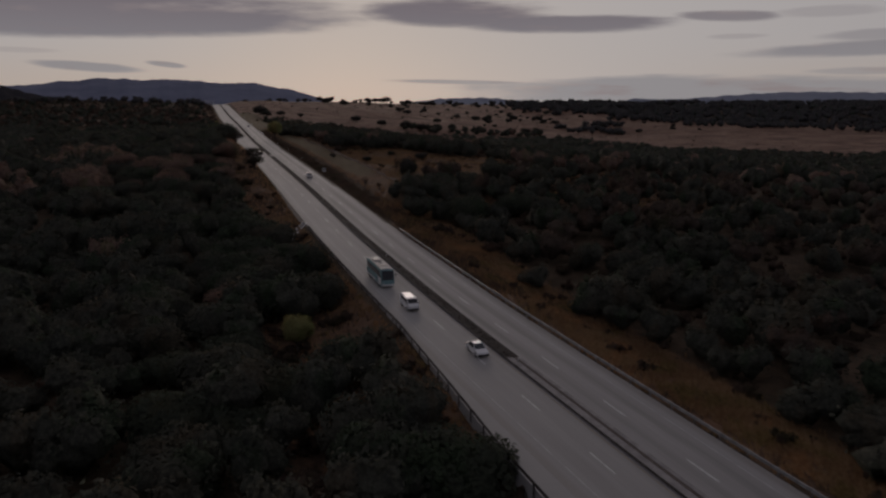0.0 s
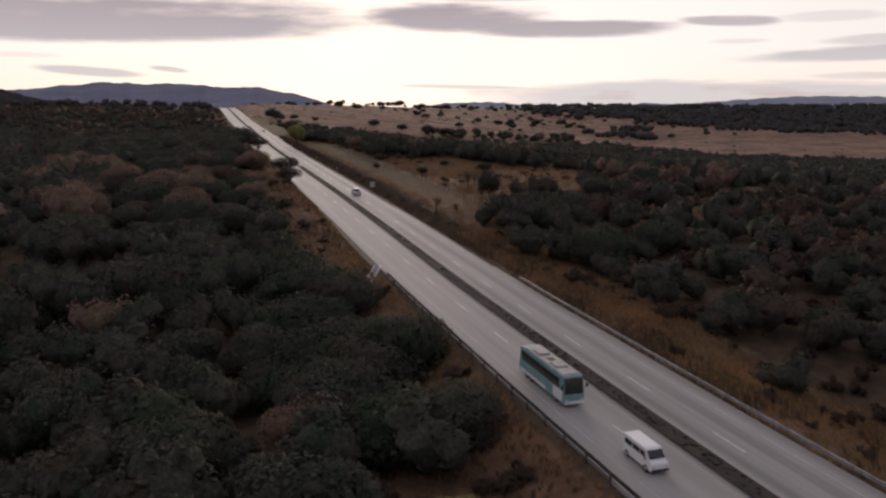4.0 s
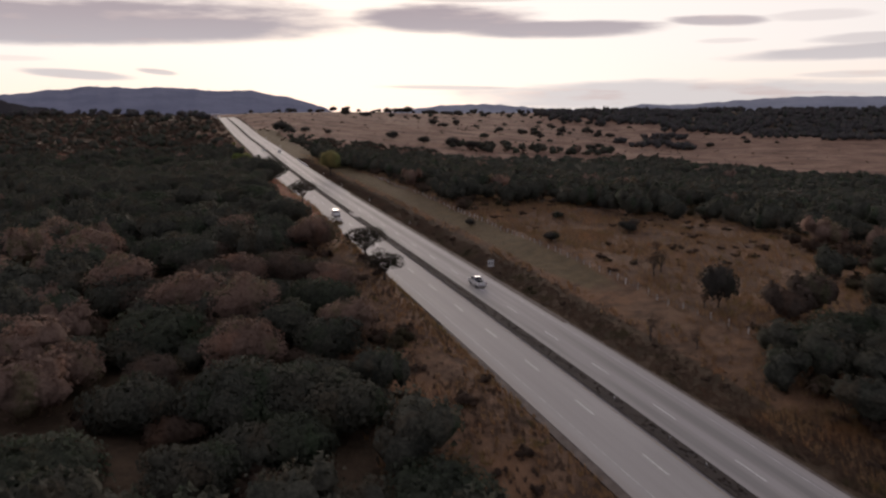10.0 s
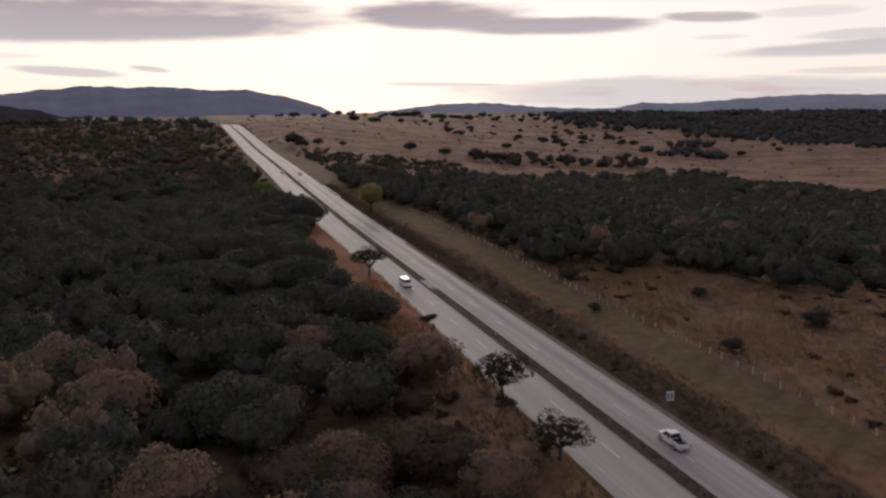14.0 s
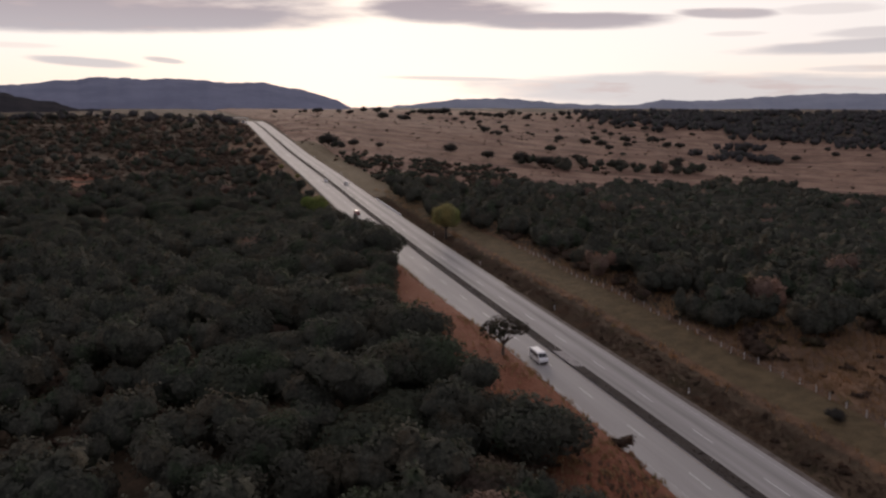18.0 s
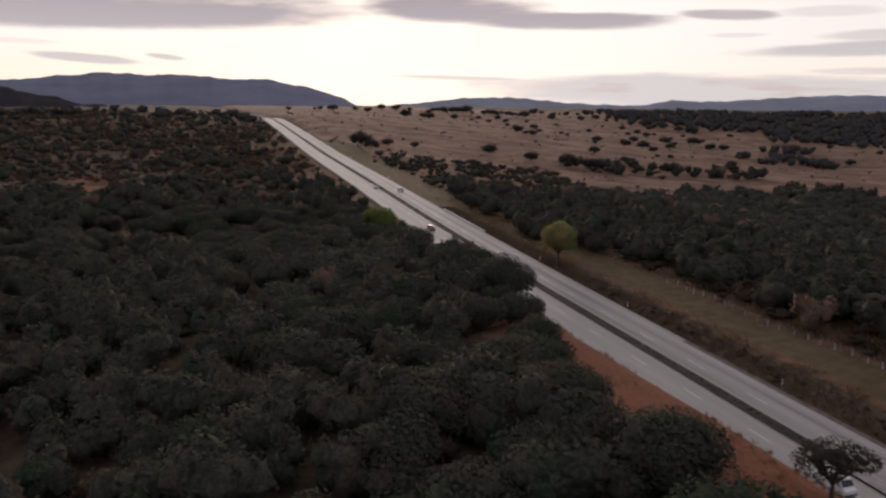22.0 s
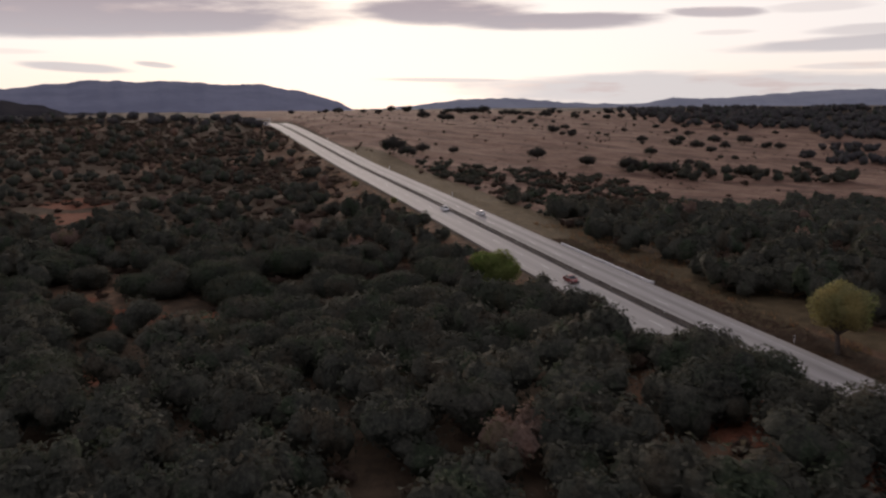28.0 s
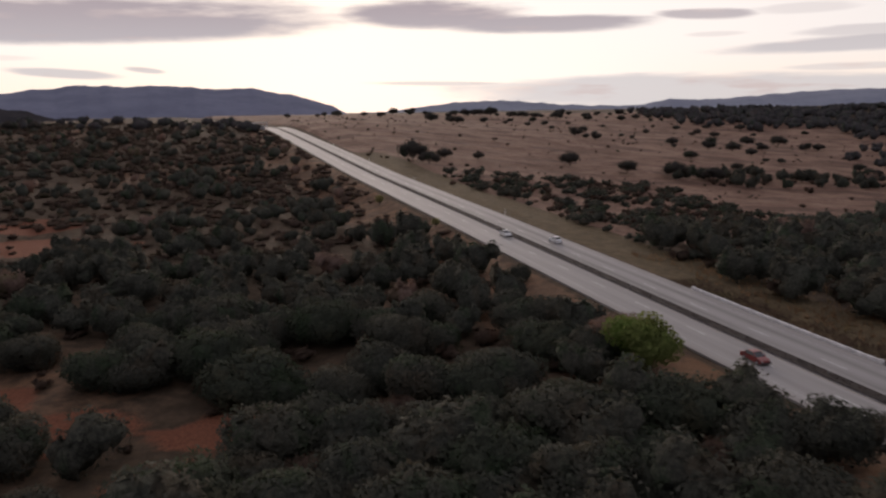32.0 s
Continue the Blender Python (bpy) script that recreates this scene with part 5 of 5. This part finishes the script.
for h in (0.35, 0.7, 1.05):
    pieces = []
    for a, b in zip(fy[:-1], fy[1:]):
        pa, pb = at_road(a, 26.2), at_road(b, 26.2)
        pieces.append(rod((*pa, land1(*pa) + h), (*pb, land1(*pb) + h), 0.012, 0.012, 3))
    part("wire", mesh_np("wire", *join(pieces), STEEL), STEEL, fence)

# small white sign with two dark figures that cannot be read
sign = empty("road_sign", on_road(300, 11.6, -0.1), "small white kilometre sign with dark marks on a steel post", "sign")
part("post", box(-0.04, 0.04, -0.04, 0.04, -0.3, 1.9), STEEL, sign)
part("panel", box(-0.65, 0.65, -0.075, -0.045, 0.7, 2.1, bevel=0.01), SIGN_FACE, sign)
for x in (-0.3, 0.26):
    part("dark_bar", box(x - 0.13, x + 0.13, -0.084, -0.079, 1.0, 1.8), SIGN_BLACK, sign)

# marker posts
marker = empty("marker_post", on_road(404, 11.4), "small white marker post beside the road", "post", "marker posts")
part("stake", box(-0.09, 0.09, -0.06, 0.06, -0.4, 0.95, bevel=0.02), WHITEWASH, marker)
part("band", box(-0.095, 0.095, -0.065, 0.065, 0.6, 0.72), SIGN_BLACK, marker)
for y, d in ((447, 10.9), (490, 11.2), (357, 11.4), (655, 11.0), (742, 11.0), (815, 11.0), (902, 11.0)):
    copy_thing(marker, on_road(y, d))
cat_eye = empty("reflector_post", on_road(333, 0.0, 0.1), "small pale reflector post on the median strip", "post", "reflector posts")
part("stake", box(-0.07, 0.07, -0.05, 0.05, -0.1, 0.62, bevel=0.015), STEEL, cat_eye)
part("reflector", box(-0.06, 0.06, -0.062, -0.051, 0.42, 0.58), SIGN_FACE, cat_eye)
for y in (98, 158, 213, 219, 230, 368, 377.5, 421, 466, 505, 523, 569, 588, 640, 700, 760):
    copy_thing(cat_eye, on_road(y, 0.0, 0.1))

# low weeds on the median
n = 3000
gy = rng.uniform(40, 900, n)
gy = gy[(gy > 100) & ((gy < 366) | (gy > 379))]
n = len(gy)
md = rng.uniform(-0.62, 0.62, n)
mx, mz = cx(gy) + md / COS, cz(gy) + 0.25
Vm, Fm = [], []
for k in range(3):
    a = rng.uniform(0, 2 * np.pi, n)
    h, wd = rng.uniform(0.02, 0.08, n), rng.uniform(0.1, 0.3, n)
    base_p = np.stack([mx, gy, mz], 1)
    sx = np.stack([np.cos(a) * wd, np.sin(a) * wd, 0 * a], 1)
    Vm.append(np.stack([base_p - sx, base_p + sx, base_p + sx * 0.7 + np.stack([0 * a, 0 * a, h], 1), base_p - sx * 0.7 + np.stack([0 * a, 0 * a, h * 0.9], 1)], 1).reshape(-1, 3))
Vm = np.vstack(Vm)
tagged(new("median_weeds", mesh_np("median_weeds", Vm, np.arange(len(Vm)).reshape(-1, 4), MEDIAN_WEED)), "low dark dry weeds on the median strip", "weeds", kind="stuff")

# gantry and huts at the crest
gantry = empty("toll_gantry", on_road(1072, -9.0), "small pale gantry with posts at the top of the road", "gantry")
part("beam", box(-13.0, 2.0, -0.3, 0.3, 4.2, 4.9), WHITEWASH, gantry)
for x in (-12.5, 1.6):
    part("post", box(x - 0.3, x + 0.3, -0.3, 0.3, -0.5, 4.2), WHITEWASH, gantry)
hut = empty("roadside_hut", on_road(1058, -12.5, -0.2), "tiny white hut beside the crest of the road", "hut")
part("wall", box(-1.6, 1.6, -1.6, 1.6, -0.5, 2.6), WHITEWASH, hut)
part("roof", box(-1.9, 1.9, -1.9, 1.9, 2.6, 2.85), CONCRETE, hut)
part("door", box(-0.5, 0.5, -1.63, -1.6, 0.0, 2.0), TRIM, hut)


# ---------- vehicles ----------
def prism(profile, half, half_top, z_top):
    """A side profile of (length, height) drawn across the width, narrowing upwards."""
    zs = [z for _, z in profile]
    z0 = min(zs)
    bm = bmesh.new()
    rows = []
    for s in (-1, 1):
        rows.append([bm.verts.new((s * (half + (half_top - half) * max(0, (z - z0)) / (z_top - z0)), y, z)) for y, z in profile])
    n = len(profile)
    for k in range(n):
        bm.faces.new((rows[0][k], rows[0][(k + 1) % n], rows[1][(k + 1) % n], rows[1][k]))
    bm.faces.new(rows[0][::-1])
    bm.faces.new(rows[1])
    bmesh.ops.recalc_face_normals(bm, faces=bm.faces[:])
    return bm


def bevelled(bm, r, seg=2):
    bmesh.ops.bevel(bm, geom=bm.edges[:], offset=r, segments=seg, affect="EDGES", clamp_overlap=True)
    return bm


def wheel(parent, x, y, r, wd):
    bm = bmesh.new()
    bmesh.ops.create_cone(bm, cap_ends=True, segments=20, radius1=r, radius2=r, depth=wd, matrix=Matrix.Translation((x, y, r)) @ Matrix.Rotation(math.pi / 2, 4, "Y"))
    bmesh.ops.bevel(bm, geom=[e for e in bm.edges if e.calc_face_angle(0) > 1], offset=0.03, segments=1, affect="EDGES")
    tyre = part("wheel", bm, RUBBER, parent)
    bm = bmesh.new()
    s = 1 if x > 0 else -1
    bmesh.ops.create_cone(bm, cap_ends=True, segments=14, radius1=r * 0.62, radius2=r * 0.5, depth=0.03, matrix=Matrix.Translation((x + s * (wd / 2 + 0.012), y, r)) @ Matrix.Rotation(s * math.pi / 2, 4, "Y"))
    part("rim", bm, CHROME, tyre)


def lamps(t, half, y_front, y_rear, z_f, z_r, w=0.3, h=0.14):
    for s in (-1, 1):
        part("headlight", box(s * (half - 0.22) - w / 2, s * (half - 0.22) + w / 2, y_front - 0.03, y_front + 0.02, z_f, z_f + h, bevel=0.01), LAMP_CLEAR, t)
        part("tail_light", box(s * (half - 0.15) - 0.09, s * (half - 0.15) + 0.09, y_rear - 0.02, y_rear + 0.03, z_r, z_r + h * 1.8, bevel=0.01), LAMP_RED, t)


def mirrors(t, half, y, z, mat):
    for s in (-1, 1):
        part("mirror", box(s * (half + 0.1) - 0.1, s * (half + 0.1) + 0.1, y - 0.06, y + 0.06, z, z + 0.15, bevel=0.02), mat, t)


def sedan(m, paint, label):
    """A saloon car; it drives towards +y."""
    t = empty("car", m, label, "car")
    L = 2.15
    body = [(-L, 0.35), (-L + 0.05, 0.85), (-L + 0.55, 0.95), (-0.9, 0.97), (0.75, 0.93), (1.5, 0.84), (L - 0.08, 0.68), (L, 0.4), (L - 0.1, 0.25), (-L + 0.1, 0.25)]
    part("body", bevelled(prism(body, 0.86, 0.80, 0.97), 0.05), paint, t)
    part("windows", prism([(-1.55, 0.93), (-0.95, 1.36), (0.2, 1.38), (1.0, 0.92)], 0.78, 0.60, 1.38), GLASS_DARK, t)
    part("roof", bevelled(prism([(-0.98, 1.36), (-0.85, 1.42), (0.12, 1.44), (0.24, 1.38)], 0.62, 0.58, 1.44), 0.02), paint, t)
    for y0, y1 in ((-1.5, -0.97), (0.22, 0.95)):
        for s in (-1, 1):
            V, F = rod((s * 0.775, y0 if y0 < 0 else y1, 0.95), (s * 0.62, y1 if y0 < 0 else y0, 1.38), 0.045, 0.04, 5)
            part("pillar", mesh_np("pillar", V, F, paint), paint, t)
    part("front_bumper", box(-0.82, 0.82, L - 0.06, L + 0.05, 0.28, 0.48, bevel=0.03), TRIM, t)
    part("rear_bumper", box(-0.82, 0.82, -L - 0.05, -L + 0.06, 0.3, 0.52, bevel=0.03), paint, t)
    lamps(t, 0.86, L - 0.02, -L, 0.56, 0.62)
    mirrors(t, 0.84, 0.72, 0.93, paint)
    for x in (-0.78, 0.78):
        for y in (-1.3, 1.35):
            wheel(t, x, y, 0.31, 0.2)
    return t


def pickup(m, paint, label):
    t = empty("pickup_truck", m, label, "pickup truck")
    L = 2.62
    cab = [(-0.55, 0.45), (-0.55, 1.12), (1.25, 1.12), (2.2, 1.05), (L - 0.05, 0.9), (L, 0.5), (L - 0.12, 0.38), (-0.5, 0.38)]
    part("body", bevelled(prism(cab, 0.90, 0.86, 1.12), 0.05), paint, t)
    part("windows", prism([(-0.5, 1.1), (-0.36, 1.62), (0.72, 1.66), (1.36, 1.1)], 0.82, 0.66, 1.66), GLASS_DARK, t)
    part("roof", bevelled(prism([(-0.42, 1.62), (-0.34, 1.72), (0.62, 1.74), (0.78, 1.66)], 0.68, 0.64, 1.74), 0.025), paint, t)
    for s in (-1, 1):
        for p, q in (((s * 0.81, -0.5, 1.1), (s * 0.68, -0.38, 1.66)), ((s * 0.81, 0.35, 1.1), (s * 0.675, 0.3, 1.67)), ((s * 0.8, 1.33, 1.1), (s * 0.67, 0.73, 1.67))):
            part("pillar", mesh_np("pillar", *rod(p, q, 0.05, 0.045, 5), paint), paint, t)
        part("bed_side", box(s * 0.86 - 0.05, s * 0.86 + 0.05, -L, -0.58, 0.5, 1.15, bevel=0.025), paint, t)
    part("bed_floor", box(-0.82, 0.82, -L + 0.08, -0.58, 0.55, 0.66), TRIM, t, "black plastic bed liner")
    part("bed_liner", box(-0.80, 0.80, -0.70, -0.60, 0.66, 1.1), TRIM, t)
    part("tailgate", box(-0.82, 0.82, -L - 0.02, -L + 0.07, 0.52, 1.13, bevel=0.02), paint, t)
    part("rear_bumper", box(-0.85, 0.85, -L - 0.18, -L - 0.03, 0.42, 0.6, bevel=0.03), CHROME, t)
    part("front_bumper", box(-0.86, 0.86, L - 0.04, L + 0.08, 0.4, 0.62, bevel=0.03), paint, t)
    part("grille", box(-0.5, 0.5, L - 0.05, L + 0.01, 0.68, 0.88), TRIM, t)
    lamps(t, 0.88, L - 0.03, -L, 0.72, 0.75)
    mirrors(t, 0.88, 1.15, 1.12, paint)
    for x in (-0.8, 0.8):
        for y in (-1.6, 1.6):
            wheel(t, x, y, 0.38, 0.24)
    return t


def van(m, paint, label):
    t = empty("van", m, label, "van")
    L = 2.35
    body = [(-L, 0.4), (-L + 0.02, 1.85), (-L + 0.1, 1.95), (1.0, 1.95), (1.3, 1.85), (1.85, 1.15), (L - 0.03, 0.95), (L, 0.45), (L - 0.1, 0.3), (-L + 0.1, 0.3)]
    part("body", bevelled(prism(body, 0.88, 0.80, 1.95), 0.05), paint, t)
    part("windscreen", prism([(1.28, 1.78), (1.30, 1.80), (1.80, 1.2), (1.76, 1.19)], 0.74, 0.74, 1.8), GLASS_DARK, t).location = (0, 0.05, 0.03)
    for s in (-1, 1):
        for y0, y1 in ((0.55, 1.25), (-0.6, 0.45), (-1.9, -0.75)):
            part("side_window", box(s * 0.835 - 0.02, s * 0.835 + 0.02, y0, y1, 1.2, 1.68), GLASS_DARK, t)
    part("rear_window", box(-0.62, 0.62, -L - 0.015, -L + 0.02, 1.2, 1.72), GLASS_DARK, t)
    part("front_bumper", box(-0.84, 0.84, L - 0.05, L + 0.06, 0.3, 0.52, bevel=0.03), TRIM, t)
    part("rear_bumper", box(-0.84, 0.84, -L - 0.06, -L + 0.04, 0.32, 0.52, bevel=0.03), TRIM, t)
    lamps(t, 0.86, L - 0.03, -L, 0.66, 0.8)
    mirrors(t, 0.88, 1.45, 1.15, TRIM)
    for x in (-0.8, 0.8):
        for y in (-1.45, 1.5):
            wheel(t, x, y, 0.33, 0.2)
    return t


def coach(m, label):
    t = empty("coach", m, label, "bus")
    L, H = 6.2, 3.55
    body = [(-L, 0.6), (-L + 0.05, 3.2), (-L + 0.25, 3.45), (5.4, H), (5.75, 3.4), (6.05, 2.0), (L, 1.2), (L - 0.02, 0.6), (L - 0.2, 0.35), (-L + 0.2, 0.35)]
    part("body", bevelled(prism(body, 1.27, 1.22, H), 0.08), TEAL_PAINT, t)
    part("roof_panel", bevelled(prism([(-L + 0.9, 3.44), (-L + 1.1, 3.56), (5.2, 3.64), (5.45, 3.5)], 1.12, 1.05, 3.64), 0.03), COACH_ROOF, t, "dusty grey roof")
    for y0, y1 in ((-3.6, -1.6), (1.2, 3.0)):
        part("roof_unit", box(-0.75, 0.75, y0, y1, 3.58, 3.76, bevel=0.06), COACH_ROOF, t)
    part("roof_hatch", box(-0.35, 0.35, -0.4, 0.4, 3.58, 3.68, bevel=0.02), TRIM, t)
    for s in (-1, 1):
        for k in range(7):
            y0 = -5.6 + 1.5 * k
            part("side_window", box(s * 1.24 - 0.02, s * 1.24 + 0.03, y0, y0 + 1.46, 1.9, 3.05), GLASS_DARK, t)
        part("lower_panel", box(s * 1.275 - 0.01, s * 1.275 + 0.01, -5.9, 1.5, 0.5, 0.85), WHITE_PAINT, t)
        part("front_flash", box(s * 1.262 - 0.01, s * 1.262 + 0.018, 3.4, 5.7, 0.6, 1.85), WHITE_PAINT, t, "white front flash")
        part("mirror", box(s * 1.5 - 0.1, s * 1.5 + 0.1, 6.05, 6.25, 2.2, 2.75, bevel=0.03), TRIM, t)
        part("headlight", box(s * 0.95 - 0.22, s * 0.95 + 0.22, L - 0.03, L + 0.02, 0.8, 1.0, bevel=0.02), LAMP_CLEAR, t)
        part("tail_light", box(s * 1.05 - 0.12, s * 1.05 + 0.12, -L - 0.03, -L + 0.03, 0.9, 1.4), LAMP_RED, t)
    part("windscreen", prism([(5.74, 3.32), (5.80, 3.34), (6.17, 1.55), (6.10, 1.5)], 1.12, 1.12, 3.34), GLASS_DARK, t)
    part("rear_window", box(-0.95, 0.95, -L - 0.03, -L + 0.06, 2.1, 3.0), GLASS_DARK, t)
    part("front_bumper", box(-1.2, 1.2, L - 0.06, L + 0.08, 0.4, 0.72, bevel=0.04), WHITE_PAINT, t)
    part("rear_bumper", box(-1.2, 1.2, -L - 0.08, -L + 0.06, 0.42, 0.75, bevel=0.04), TRIM, t)
    for x in (-1.12, 1.12):
        for y in (-3.9, -2.7, 4.0):
            wheel(t, x, y, 0.5, 0.3)
    return t


def drive(y, d, down):
    tilt = math.atan2(float(cz(y + 5) - cz(y - 5)), 10 / COS)
    m = on_road(y, d, 0.01) @ Matrix.Rotation(tilt, 4, "X")
    return m @ Matrix.Rotation(math.pi, 4, "Z") if down else m


coach(drive(140, -5.7, True) @ Matrix.Diagonal((0.92, 0.88, 0.9, 1)), "pale teal coach with a grey roof driving downhill")
sedan(drive(102, -3.4, True), WHITE_PAINT, "white saloon car driving downhill")
van(drive(123, -5.6, True), WHITE_PAINT, "white van driving downhill in the outer lane")
pickup(drive(287, 4.4, False), WHITE_PAINT, "white pickup truck with a black bed driving uphill")
van(drive(372, -5.2, True), WHITE_PAINT, "white van passing the acacia on the red bank")
sedan(drive(529, -4.9, True), RED_PAINT, "dark red saloon car driving downhill")
sedan(drive(621, -2.0, True), WHITE_PAINT, "white saloon car far up the road")
sedan(drive(612, 5.8, False), WHITE_PAINT, "white saloon car driving uphill")
